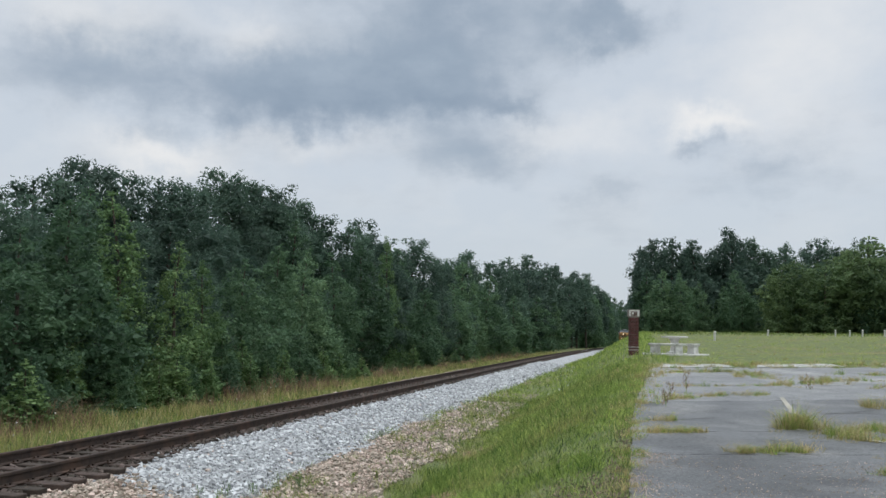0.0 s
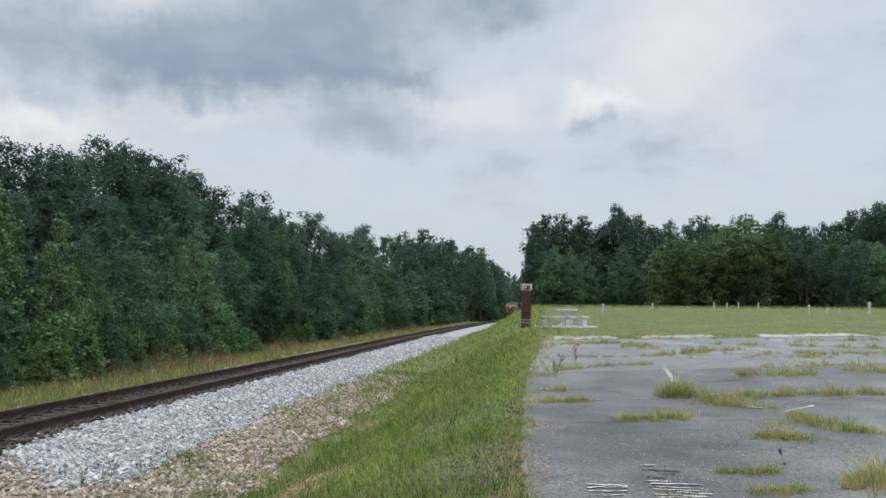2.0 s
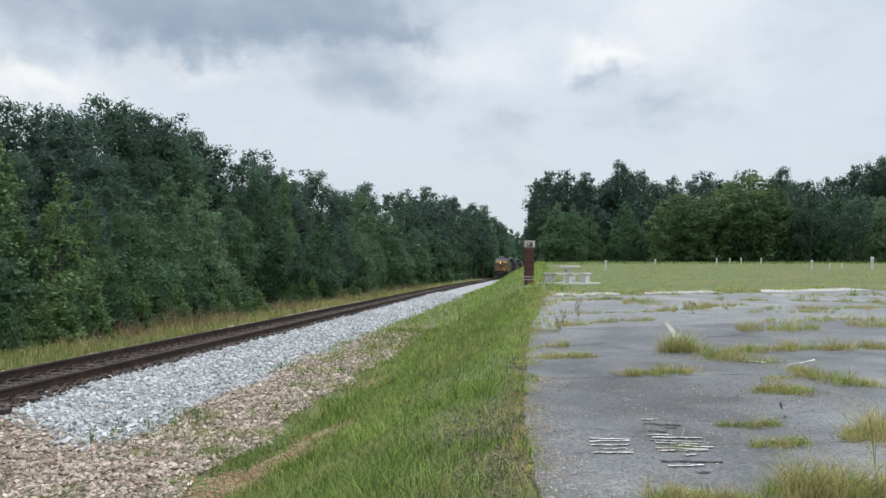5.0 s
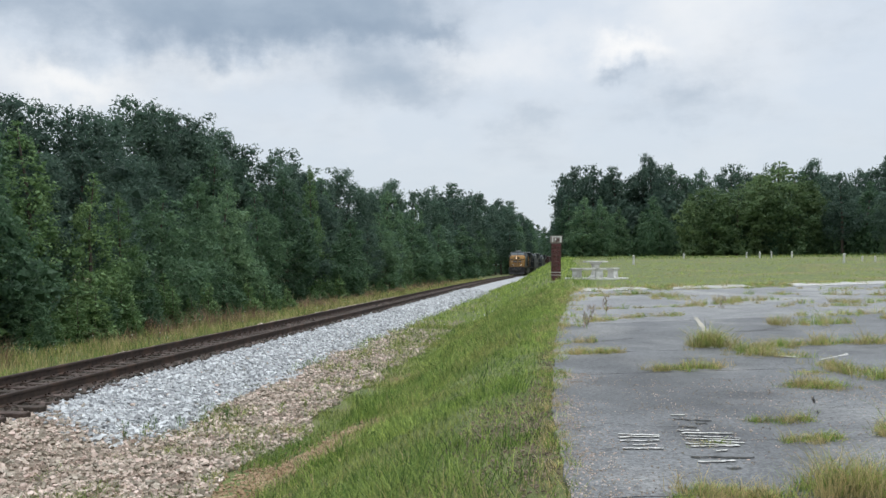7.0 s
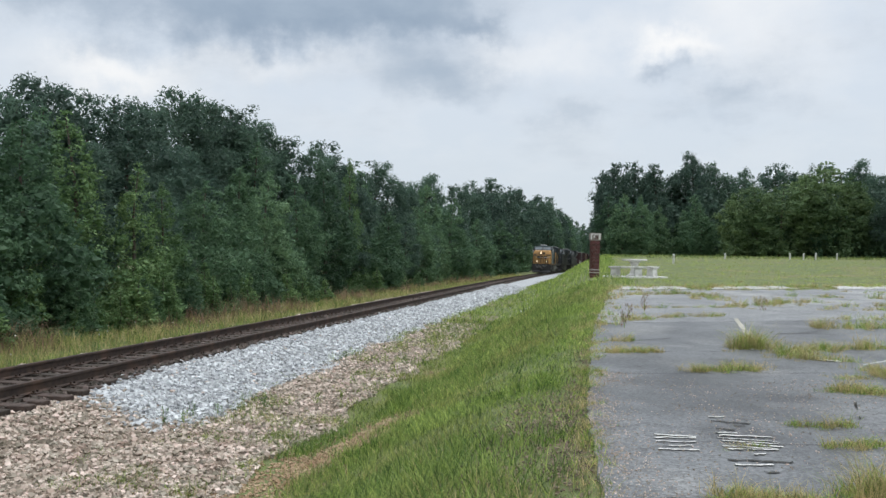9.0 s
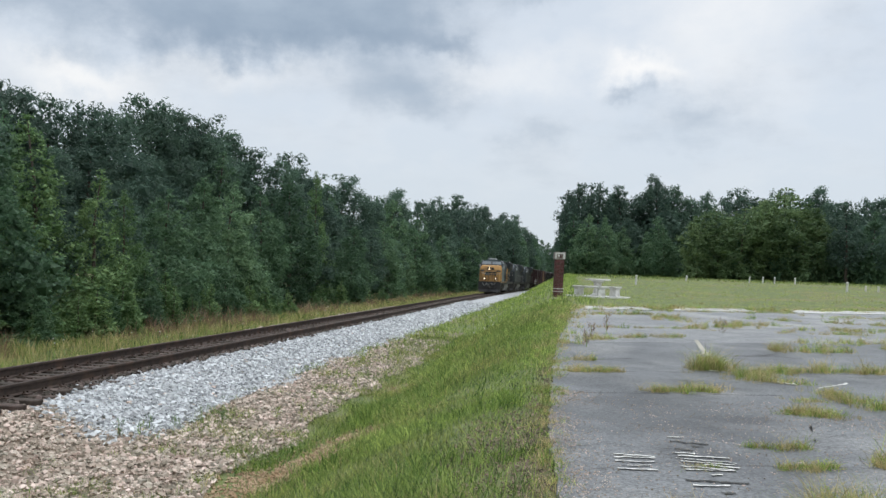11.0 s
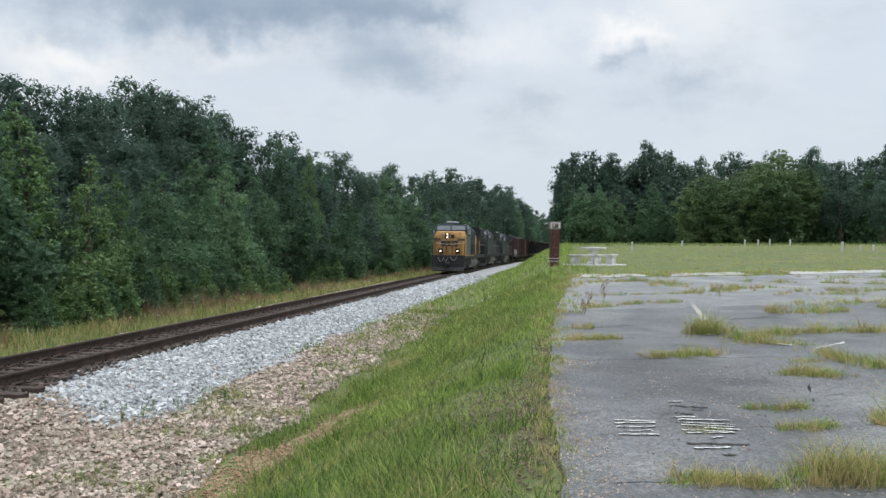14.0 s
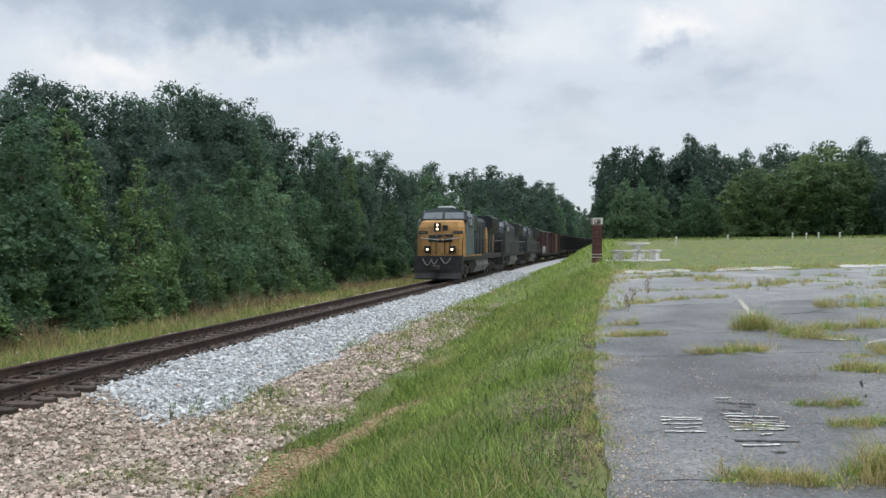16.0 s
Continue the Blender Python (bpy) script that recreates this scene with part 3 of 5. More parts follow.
    under = (d[:, 2] < 0) & (rng.uniform(0, 1, leaves) < 0.35)
    d[under, 2] *= -1
    r = puffs[pick, 3:4]
    flat = np.array([1.0, 1.0, 1.0 if kind == "pine" else 0.95])
    c = puffs[pick, :3] + d * flat * r * rng.uniform(0.7, 1.3, (leaves, 1)) * (1 + 0.22 * np.sin(5 * d[:, :1] + 9 * d[:, 1:2] + pick[:, None]))
    nrm = d * 0.8 + rng.normal(0, 0.75, (leaves, 3)) + np.array([0, 0, 0.15])
    c[:, 2] = np.clip(c[:, 2], 0.1, h * 1.01)
    nrm /= np.linalg.norm(nrm, axis=1)[:, None]
    t1 = np.cross(nrm, rng.normal(0, 1, (leaves, 3)))
    t1 /= np.linalg.norm(t1, axis=1)[:, None]
    t2 = np.cross(nrm, t1)
    size = leaf * rng.uniform(0.55, 1.25, (leaves, 1))
    wide = size * (0.5 if kind == "pine" else 0.85)
    blade = np.stack([c - t1 * size * 0.45 - t2 * wide * 0.5, c - t1 * size * 0.45 + t2 * wide * 0.5, c + t1 * size * 0.6], 1).reshape(-1, 3)
    # the dense heart of every bough: a small uneven clump under its leaves
    octa = np.array([(1, 0, 0), (0, 1, 0), (-1, 0, 0), (0, -1, 0), (0, 0, 1), (0, 0, -1)], float)
    sides = np.array([(0, 1, 4), (1, 2, 4), (2, 3, 4), (3, 0, 4), (1, 0, 5), (2, 1, 5), (3, 2, 5), (0, 3, 5)])
    dense = {"pine": 0.5, "broad": 0.56, "young": 0.48}[kind]
    hearts = np.concatenate([puffs, np.stack([np.append(stem(z), {"pine": 0.5, "broad": 0.75 * (1 - z / h) + 0.2, "young": 0.5 * (1 - z / h) + 0.1}[kind]) for z in np.linspace(h * (low + 0.04), h * 0.9, 12)])])
    n = len(hearts)
    turn = np.linalg.qr(rng.normal(0, 1, (n, 3, 3)))[0]
    clump = hearts[:, None, :3] + np.einsum("kj,nij->nki", octa, turn) * rng.uniform(0.7, 1.15, (n, 6, 1)) * hearts[:, None, 3:4] * dense * flat
    clump[..., 2] = np.maximum(clump[..., 2], 0.05)
    crown = bpy.data.meshes.new("crown")
    crown.from_pydata(blade.tolist() + clump.reshape(-1, 3).tolist(), [], np.arange(leaves * 3).reshape(-1, 3).tolist() + (leaves * 3 + np.arange(n)[:, None, None] * 6 + sides).reshape(-1, 3).tolist())
    crown.materials.append(M[mat or kind])
    return trunk, crown


TREES = {}
for kind, count, leaves, leaf in (("pine", 4, 10500, 0.19), ("broad", 4, 11500, 0.16), ("young", 3, 9500, 0.135)):
    TREES[kind] = [tree_meshes(kind, 11 + 7 * i + len(kind), leaves, leaf) for i in range(count)]
FAR = {"pine": [tree_meshes("pine", 91 + i, 4600, 0.27, False) for i in range(4)], "broad": [tree_meshes("broad", 71 + i, 4800, 0.25, False) for i in range(4)]}
FAR["young"] = [tree_meshes("young", 51 + i, 1500, 0.4, False) for i in range(3)]
# far hardwoods in the leaf colour that is paled for haze
FAR["light"] = [tree_meshes("broad", 61 + i, 5200, 0.23, False, "light") for i in range(3)]
LABELS = {"pine": "tall dark green loblolly pine at the wood's edge", "broad": "leafy green sweetgum tree beside the railway", "young": "young light green tree in front of the wood", "light": "broad yellowish green hardwood across the field, its leaf colour paled for haze"}
tree_rng = random.Random(8)


def plant(kind, x, y, height, width=1.0, far=False, group="trees of the wood"):
    trunk, crown = tree_rng.choice((FAR if far else TREES)[kind])
    t = new("pine_tree" if kind == "pine" else "sweetgum_tree" if kind == "broad" else "hardwood_tree" if kind == "light" else "young_tree")
    tagged(t, LABELS[kind], "tree", group)
    k = height / 10.0
    t.matrix_basis = Matrix.LocRotScale((x, y, ground_z(x, y) - 0.05), Euler((0, 0, tree_rng.uniform(0, 6.28))), (k * width, k * width, k))
    for nm, me in (("trunk", trunk), ("crown", crown)):
        o = new(nm, me)
        o.parent = t
    return t


def on_bearing(kind, az, top, off, width=1.0, far=False, group="trees along the railway"):
    """A tree off metres left of the track, seen on that bearing with its top at that height (degrees)."""
    a = radians(az)
    y = 30.0
    for _ in range(40):
        y = -(track_x(y) - off) / math.tan(a)
    x = track_x(y) - off
    height = EYE[2] + math.hypot(x, y) * math.tan(radians(top)) - ground_z(x, y)
    return plant(kind, x, y, height, width, far, group)


skyline = sorted(BACK_ROW)
for k, (az, top, off) in enumerate(skyline):
    on_bearing("pine", az, top + 0.1, off, 1.05 if off > 15 else 0.95, az < 10)
    if k and az > 4:
        on_bearing("pine", (az + skyline[k - 1][0]) / 2, (top + skyline[k - 1][1]) / 2 - 0.5, off - 1.5, 1.0, az < 10)
for kind, az, top, off, width in FRONT_ROW:
    on_bearing(kind, az, top, off, width if kind == "young" else width * 1.3, az < 9)
# the wood fills in behind and between them
for i in range(34):
    y = 6 + i * 4.6 + tree_rng.uniform(-1, 1)
    off = tree_rng.uniform(8.5, 12) if i % 2 else tree_rng.uniform(12, 19)
    plant("broad" if i % 3 == 0 else "pine", track_x(y) - off, y, (tree_rng.uniform(4.2, 6.5) if i % 2 else tree_rng.uniform(7, 9.5)) * (1 + y / 230), 1.05, y > 85)
for i in range(34):
    y = 160 + i * 8.5
    off = tree_rng.uniform(8, 15)
    plant(("pine", "broad")[i % 2], track_x(y) - off, y, tree_rng.uniform(12.5, 17.0), 1.0, True)
# where the line bends away the wood closes the view
for az, y, top in ((3.2, 225, 4.0), (2.9, 240, 3.8), (2.6, 262, 3.6), (2.3, 280, 3.4), (2.0, 300, 3.2), (1.6, 330, 3.0), (1.2, 360, 2.8), (0.8, 400, 2.6), (0.45, 430, 2.5), (0.1, 470, 2.4), (1.8, 310, 2.4), (1.0, 380, 2.1)):
    x = -y * math.tan(radians(az))
    plant("pine" if y % 20 else "broad", x, y, EYE[2] + y * math.tan(radians(top)) - ground_z(x, y), 1.0, True)
# low bushes along the wood's edge
for i in range(42):
    y = 14 + i * 2.9 + tree_rng.uniform(-1, 1)
    b = plant("young", track_x(y) - tree_rng.uniform(6.4, 7.8), y, tree_rng.uniform(0.8, 2.2), 1.7, True, "bushes at the wood's edge")
    b.name = "bush"
    tagged(b, "low green leafy bush at the wood's edge", "bush")
for az, low_el, off in ((28.3, -2.0, 6.6), (26.2, -2.9, 6.4), (29.2, -2.3, 6.8), (19.1, -1.9, 6.0), (34.2, -3.1, 6.8), (22.2, -2.4, 6.5)):
    b = on_bearing("young", az, low_el, off, 1.35, True, "bushes at the wood's edge")
    b.name = "bush"
    tagged(b, "bright young bush in the grass beside the railway", "bush")
for i in range(22):
    y = 13 + i * 1.35 + tree_rng.uniform(-0.5, 0.5)
    b = plant("young" if i % 3 else "broad", track_x(y) - tree_rng.uniform(6.9, 8.0), y, tree_rng.uniform(1.6, 3.0), 1.5, True, "bushes at the wood's edge")
    b.name = "bush"
    tagged(b, "leafy green bush under the wood's edge trees", "bush")
# the wood across the field
for az, top, r, wide in ((0.0, 3.6, 172, 0.55), (-0.35, 5.3, 171, 0.5), (-0.7, 6.1, 174, 0.6), (-0.15, 4.3, 182, 0.55), (0.2, 2.9, 196, 0.5)):
    x, y = -r * math.sin(radians(az)), r * math.cos(radians(az))
    plant("pine", x, y, EYE[2] + r * math.tan(radians(top)) - ground_z(x, y), wide, True, "trees across the field")
for az, top in RIGHT_TOPS:
    a = radians(az)
    r = 178 + tree_rng.uniform(-3, 6)
    for da, dt in ((0.55, -0.55), (-0.6, -0.75)):
        if az + da > -0.9:
            continue
        a2, r2 = radians(az + da), r + 5
        plant("pine", -r2 * math.sin(a2), r2 * math.cos(a2), EYE[2] + r2 * math.tan(radians(top + dt)) - ground_z(-r2 * math.sin(a2), r2 * math.cos(a2)), 1.0, True, "trees across the field")
    x, y = -r * math.sin(a), r * math.cos(a)
    plant("pine", x, y, 0.35 + EYE[2] + r * math.tan(radians(top)) - ground_z(x, y), 0.9, True, "trees across the field")
for i in range(34):
    az = 0.2 - i * 0.85 + tree_rng.uniform(-0.2, 0.2)
    a, r = radians(az), 166 + tree_rng.uniform(-4, 8) - 12 * smooth(10, 28, -az)
    x, y = -r * math.sin(a), r * math.cos(a)
    if x - track_x(y) > 9.8:
        plant("broad" if i % 3 else "pine", x, y, tree_rng.uniform(8, 14.5), 1.1, True, "trees across the field")
for az, top, r, wide in ((-8.9, 4.7, 160, 1.2), (-10.2, 5.2, 161, 1.3), (-11.6, 5.15, 159, 1.35), (-12.9, 5.7, 162, 1.2), (-14.2, 6.45, 163, 1.25), (-15.4, 5.9, 160, 1.2), (-22.5, 4.2, 155, 1.3), (-3.0, 4.6, 162, 0.9), (-6.8, 3.9, 162, 1.0)):
    x, y = -r * math.sin(radians(az)), r * math.cos(radians(az))
    plant("light" if az < -8 else "broad", x, y, EYE[2] + r * math.tan(radians(top)) - ground_z(x, y), wide, True, "trees across the field")
for i in range(12):
    y = 178 + i * 15
    plant("pine", track_x(y) + tree_rng.uniform(9.5, 14), y, tree_rng.uniform(12, 17), 0.85, True, "trees across the field")


def thicket(name, spots, count, size, seed, mat, label):
    """Dense foliage deep in the wood, too far in to tell tree from tree."""
    rng = np.random.default_rng(seed)
    pts = np.array([spots(rng) for _ in range(count)])
    n = rng.normal(0, 1, (count, 3))
    t1 = np.cross(n, rng.normal(0, 1, (count, 3)))
    t1 /= np.linalg.norm(t1, axis=1)[:, None]
    t2 = np.cross(n / np.linalg.norm(n, axis=1)[:, None], t1)
    s = size * rng.uniform(0.5, 1.2, (count, 1))
    q = np.stack([pts - t1 * s, pts + t2 * s * 0.55, pts + t1 * s, pts - t2 * s * 0.55], 1).reshape(-1, 3)
    ob = mesh_object(name, q.tolist(), np.arange(count * 4).reshape(-1, 4).tolist(), mat)
    return tagged(ob, label, "woods", kind="stuff")


def left_deep(rng):
    y = rng.uniform(0, 1) ** 1.3 * 330 + 2
    off = rng.uniform(10.5, 26)
    x = track_x(y) - off
    top = (5.2 + 0.16 * min(off - 10, 12)) * (1 + min(y, 160) / 230) * (0.86 + 0.14 * noise.noise((y * 0.25, off * 0.2, 2)))
    return x, y, ground_z(x, y) + rng.uniform(0, 1) * top


def right_deep(rng):
    a = radians(rng.uniform(-32, 0.4))
    r = rng.uniform(168, 200) - 12 * smooth(10, 28, -math.degrees(a))
    x, y = -r * math.sin(a), r * math.cos(a)
    x = max(x, track_x(y) + 9.5)
    top = 11.5 + 3 * noise.noise((x * 0.12, y * 0.12, 7))
    return x, y, ground_z(x, y) + rng.uniform(0, 1) ** 1.3 * top


thicket("far_woods", left_deep, 36000, 0.24, 3, M["pine"], "dense dark foliage deep in the wood along the railway")
def right_edge(rng):
    a = radians(rng.uniform(-32, -0.2))
    r = rng.uniform(164, 172) - 12 * smooth(10, 28, -math.degrees(a))
    x, y = -r * math.sin(a), r * math.cos(a)
    return x, y, ground_z(x, y) + rng.uniform(0, 1) ** 1.4 * 3.6


thicket("undergrowth", right_edge, 11000, 0.4, 8, M["broad"], "low dark undergrowth at the far edge of the field")
thicket("far_woods", right_deep, 28000, 0.62, 5, M["pine"], "dense dark green wood beyond the field")

# ---- train: three locomotives, two maroon cars, a string of black hoppers ----
def bevelled(x0, x1, y0, y1, z0, z1, b=0.04):
    return box(bmesh.new(), x0, x1, y0, y1, z0, z1, b)


def shared(name, bm, mat):
    """A mesh for many alike pieces."""
    me = bpy.data.meshes.new(name)
    bm.to_mesh(me)
    bm.free()
    me.materials.append(mat)
    return me


def piece(name, me, parent, m):
    o = new(name, me)
    o.parent = parent
    o.matrix_basis = m
    return o


def prism(bm, outline, a, b, axis="x"):
    """An outline of (p, q) pairs drawn out from a to b: along x with (y, z), or along y with (x, z)."""
    def at(k, p, q):
        return (k, p, q) if axis == "x" else (p, k, q)
    lo = [bm.verts.new(at(a, *o)) for o in outline]
    hi = [bm.verts.new(at(b, *o)) for o in outline]
    n = len(outline)
    bm.faces.new(lo)
    bm.faces.new(hi[::-1])
    for i in range(n):
        bm.faces.new((lo[i], hi[i], hi[(i + 1) % n], lo[(i + 1) % n]))
    return bm


def wheelset(parent, y, r=0.53):
    bm = bmesh.new()
    for s in (-1, 1):
        rod(bm, (s * 0.68, 0, 0), (s * 0.81, 0, 0), r, 20)
        rod(bm, (s * 0.655, 0, 0), (s * 0.68, 0, 0), r + 0.03, 20)
        rod(bm, (s * 0.81, 0, 0), (s * 0.86, 0, 0), r * 0.35, 10)
        for k in range(4):
            a = k * math.pi / 2
            box(bm, s * 0.815 - 0.01, s * 0.815 + 0.01, r * 0.6 * math.cos(a) - 0.06, r * 0.6 * math.cos(a) + 0.06, r * 0.6 * math.sin(a) - 0.06, r * 0.6 * math.sin(a) + 0.06)
    rod(bm, (-0.7, 0, 0), (0.7, 0, 0), 0.09, 10)
    w = part("wheelset", bm, M["steel"], parent)
    w.matrix_basis = pose(0, y, r)
    WHEELS.append((w, y, r))
    return w


WHEELS = []


def truck(parent, y, axles, pitch, mat="truck", r=0.53):
    """Sideframes with springs and journal boxes; the wheelsets are its own parts."""
    bm = bmesh.new()
    half = pitch * (axles - 1) / 2
    for s in (-1, 1):
        prism(bm, [(-half - 0.55, 0.62), (-half - 0.35, 0.82), (-half * 0.4, 0.9), (half * 0.4, 0.9), (half + 0.35, 0.82), (half + 0.55, 0.62), (half + 0.3, 0.5), (half * 0.4, 0.34), (-half * 0.4, 0.34), (-half - 0.3, 0.5)], s * 0.98 - 0.09, s * 0.98 + 0.09)
        for k in range(axles):
            yy = -half + k * pitch
            box(bm, s * 1.12 - 0.08, s * 1.12 + 0.08, yy - 0.17, yy + 0.17, 0.36, 0.7, 0.03)
        for yy in (-0.25, 0, 0.25):
            rod(bm, (s * 1.1, yy, 0.42), (s * 1.1, yy, 0.78), 0.09, 8)
        if axles == 3:
            rod(bm, (s * 1.14, -half, 0.95), (s * 1.14, -half + 0.8, 0.95), 0.1, 8)
            rod(bm, (s * 1.14, half - 0.8, 0.95), (s * 1.14, half, 0.95), 0.1, 8)
    box(bm, -0.95, 0.95, -0.3, 0.3, 0.5, 0.9, 0.03)
    t = part("truck", bm, M[mat], parent)
    t.matrix_basis = pose(0, y, 0)
    for k in range(axles):
        wheelset(t, -half + k * pitch, r)
    return t


def handrail(parent, pts, posts, r=0.025, mat="black"):
    bm = bmesh.new()
    for a, b in zip(pts[:-1], pts[1:]):
        rod(bm, a, b, r, 6)
    for p, foot in posts:
        rod(bm, p, (p[0], p[1], foot), r, 6)
    return part("handrail", bm, M[mat], parent)


def hose(parent, x0, x1, z, sag):
    bm = bmesh.new()
    pts = [(x0 + (x1 - x0) * k / 8, -0.12 - 0.05 * math.sin(math.pi * k / 8), z - sag * math.sin(math.pi * k / 8)) for k in range(9)]
    for a, b in zip(pts[:-1], pts[1:]):
        rod(bm, a, b, 0.035, 6)
    return part("air_hose", bm, M["hose"], parent, "pale looped rubber hose")


def locomotive(lit, body, nose_paint, hood_paint, label):
    """A wide-cab six-axle diesel, front at y = 0, rails at z = 0."""
    e = tagged(new("locomotive"), label, "locomotive", "locomotives of the train")
    long = 22.0
    part("frame", bevelled(-1.5, 1.5, 0.35, long - 0.35, 1.28, 1.62, 0.03), M["black"], e)
    sill = bmesh.new()
    for s in (-1, 1):
        box(sill, s * 1.52 - 0.02, s * 1.52 + 0.02, 0.9, 9.0 if lit else long - 0.5, 1.54, 1.64, 0.008)
    part("sill_stripe", sill, M[nose_paint], e)
    # pilot with plough, steps and coupler
    bm = bmesh.new()
    prism(bm, [(0.0, 0.55), (-0.28, 0.2), (-0.22, 0.13), (0.35, 0.13), (0.6, 0.55), (0.6, 1.6), (0.0, 1.6)], -1.55, 1.55)
    for v in bm.verts:
        v.co.x *= 1 - 0.1 * max(0.0, 0.6 - v.co.z) / 0.45
    for s in (-1, 1):
        for k in range(4):
            box(bm, s * 1.5 - 0.12, s * 1.5 + 0.06, 0.1 + 0.12 * k, 0.75 + 0.05 * k, 0.45 + 0.3 * k, 0.49 + 0.3 * k)
    part("pilot", bm, M["black"], e, "black steel pilot with plough")
    bm = bmesh.new()
    box(bm, -0.16, 0.16, -0.55, 0.1, 0.72, 1.02, 0.05)
    box(bm, -0.3, 0.12, -0.75, -0.45, 0.7, 1.04, 0.06)
    part("coupler", bm, M["truck"], e)
    for x0, x1, z, sag in ((-0.95, -0.35, 1.45, 0.42), (0.2, 0.85, 1.5, 0.36), (-0.4, 0.0, 1.4, 0.3)):
        hose(e, x0, x1, z, sag)
    # nose, tapering upward, cut corners
    bm = bmesh.new()
    rings = []
    for z, half, y in ((1.62, 1.57, 0.95), (2.9, 1.57, 0.95), (3.45, 1.5, 1.02), (3.78, 1.38, 1.15), (3.9, 1.32, 1.6)):
        c = 0.25
        rings.append([bm.verts.new(p) for p in ((-half, 2.9, z), (-half, y + c * 1.3, z), (-half + c * 1.4, y, z), (half - c * 1.4, y, z), (half, y + c * 1.3, z), (half, 2.9, z))])
    for a, b in zip(rings[:-1], rings[1:]):
        for i in range(5):
            bm.faces.new((a[i], a[i + 1], b[i + 1], b[i]))
    bm.faces.new(rings[-1])
    bm.faces.new(rings[0][::-1])
    part("nose", bm, M[nose_paint], e, "faded yellow wide nose" if lit else "")
    # side of the nose and the cab
    bm = bmesh.new()
    prism(bm, [(-1.58, 1.64), (1.58, 1.64), (1.58, 4.15), (1.28, 4.55), (0.55, 4.72), (-0.55, 4.72), (-1.28, 4.55), (-1.58, 4.15)], 2.35, 4.9, "y")
    part("cab", bm, M[body], e)
    for s in (-1, 1):
        bm = prism(bmesh.new(), [(1.35, 1.64), (2.36, 1.64), (2.36, 3.9), (1.75, 3.8), (1.45, 3.4)], s * 1.58 - 0.015, s * 1.58 + 0.015)
        part("nose_side", bm, M[body], e)
    bm = prism(bmesh.new(), [(1.95, 3.92), (2.36, 4.5), (2.36, 3.88)], -1.5, 1.5)
    part("windshield_frame", bm, M["hood"], e)
    for s in (-1, 1):
        bm = bmesh.new()
        q = [bm.verts.new(p) for p in ((s * 0.09, 1.99, 4.0), (s * 1.36, 1.99, 4.0), (s * 1.3, 2.28, 4.42), (s * 0.09, 2.28, 4.42))]
        f = bm.faces.new(q)
        made = bmesh.ops.extrude_face_region(bm, geom=[f])
        bmesh.ops.translate(bm, verts=[v for v in made["geom"] if isinstance(v, bmesh.types.BMVert)], vec=(0, -0.02, 0.015))
        part("windshield", bm, M["glass"], e, "grey reflecting windshield pane")
        bm = bmesh.new()
        rod(bm, (s * 0.65, 1.93, 4.02), (s * 0.4, 2.1, 4.3), 0.012, 5)
        part("wiper", bm, M["black"], e)
        for y0, y1 in ((2.75, 3.2), (3.3, 3.75), (3.85, 4.35)):
            part("side_window", bevelled(s * 1.585 - 0.012, s * 1.585 + 0.012, y0, y1, 3.45, 4.08, 0.004), M["glass"], e)
        bm = bmesh.new()
        box(bm, s * 1.7 - 0.1, s * 1.7 + 0.1, 2.6, 2.66, 3.6, 4.0, 0.01)
        part("mirror", bm, M["roof"], e)
        bm = bevelled(s * 1.14 - 0.3, s * 1.14 + 0.3, 0.93, 1.03, 3.0, 3.2, 0.01)
        nb = part("number_board", bm, M["black"], e, "dark number board with pale bars")
        bars = bmesh.new()
        for k in range(4):
            box(bars, s * 1.14 - 0.22 + 0.12 * k, s * 1.14 - 0.16 + 0.12 * k, 0.915, 0.932, 3.05, 3.16)
        part("digit_bars", bars, M["hose"], nb)
        d = bmesh.new()
        rod(d, (s * 0.8, 0.62, 2.02), (s * 0.8, 0.8, 2.02), 0.17, 14)
        box(d, s * 0.8 - 0.2, s * 0.8 + 0.2, 0.66, 0.9, 1.8, 2.24, 0.02)
        dl = part("ditch_light", d, M["black"], e)
        d = bmesh.new()
        rod(d, (s * 0.8, 0.59, 2.02), (s * 0.8, 0.64, 2.02), 0.075, 14)
        part("lens", d, M["lamp" if lit else "glass"], dl, "lit warm white lens" if lit else "")
        bm = bmesh.new()
        for x in (s * 0.28, s * 0.62):
            part("nose_rail", rod(bmesh.new(), (x, 0.86, 1.7), (x, 0.86, 2.75), 0.028, 6), M["black"], e)
        rod(bm, (s * 1.52, 0.3, 0.6), (s * 1.52, 0.35, 2.5), 0.028, 6)
        rod(bm, (s * 1.52, 0.35, 2.5), (s * 1.52, 0.95, 2.75), 0.026, 6)
        part("front_handrail", bm, M["black"], e)
        grab = rod(bmesh.new(), (s * 0.1, 0.86, 2.62), (s * 1.3, 0.86, 2.75), 0.03, 6)
        part("grab_rail", grab, M["rail_white"], e, "pale grab rail across the nose")
    box_ = bevelled(-0.42, 0.0, 0.9, 1.2, 3.18, 3.72, 0.03)
    hl = part("headlight", box_, M["black"], e)
    for z in (3.32, 3.58):
        d = bmesh.new()
        rod(d, (-0.2, 0.87, z), (-0.2, 0.92, z), 0.075, 14)
        part("lens", d, M["lamp" if lit else "glass"], hl, "lit warm white lens" if lit else "")
    part("nose_door_window", bevelled(0.14, 0.46, 0.97, 1.06, 3.22, 3.56, 0.01), M["black"], e)
    part("nose_door", bevelled(0.05, 0.62, 0.925, 0.97, 1.75, 2.85, 0.01), M[nose_paint], e)
    # dark emblem on the nose, as plain bars
    bm = bmesh.new()
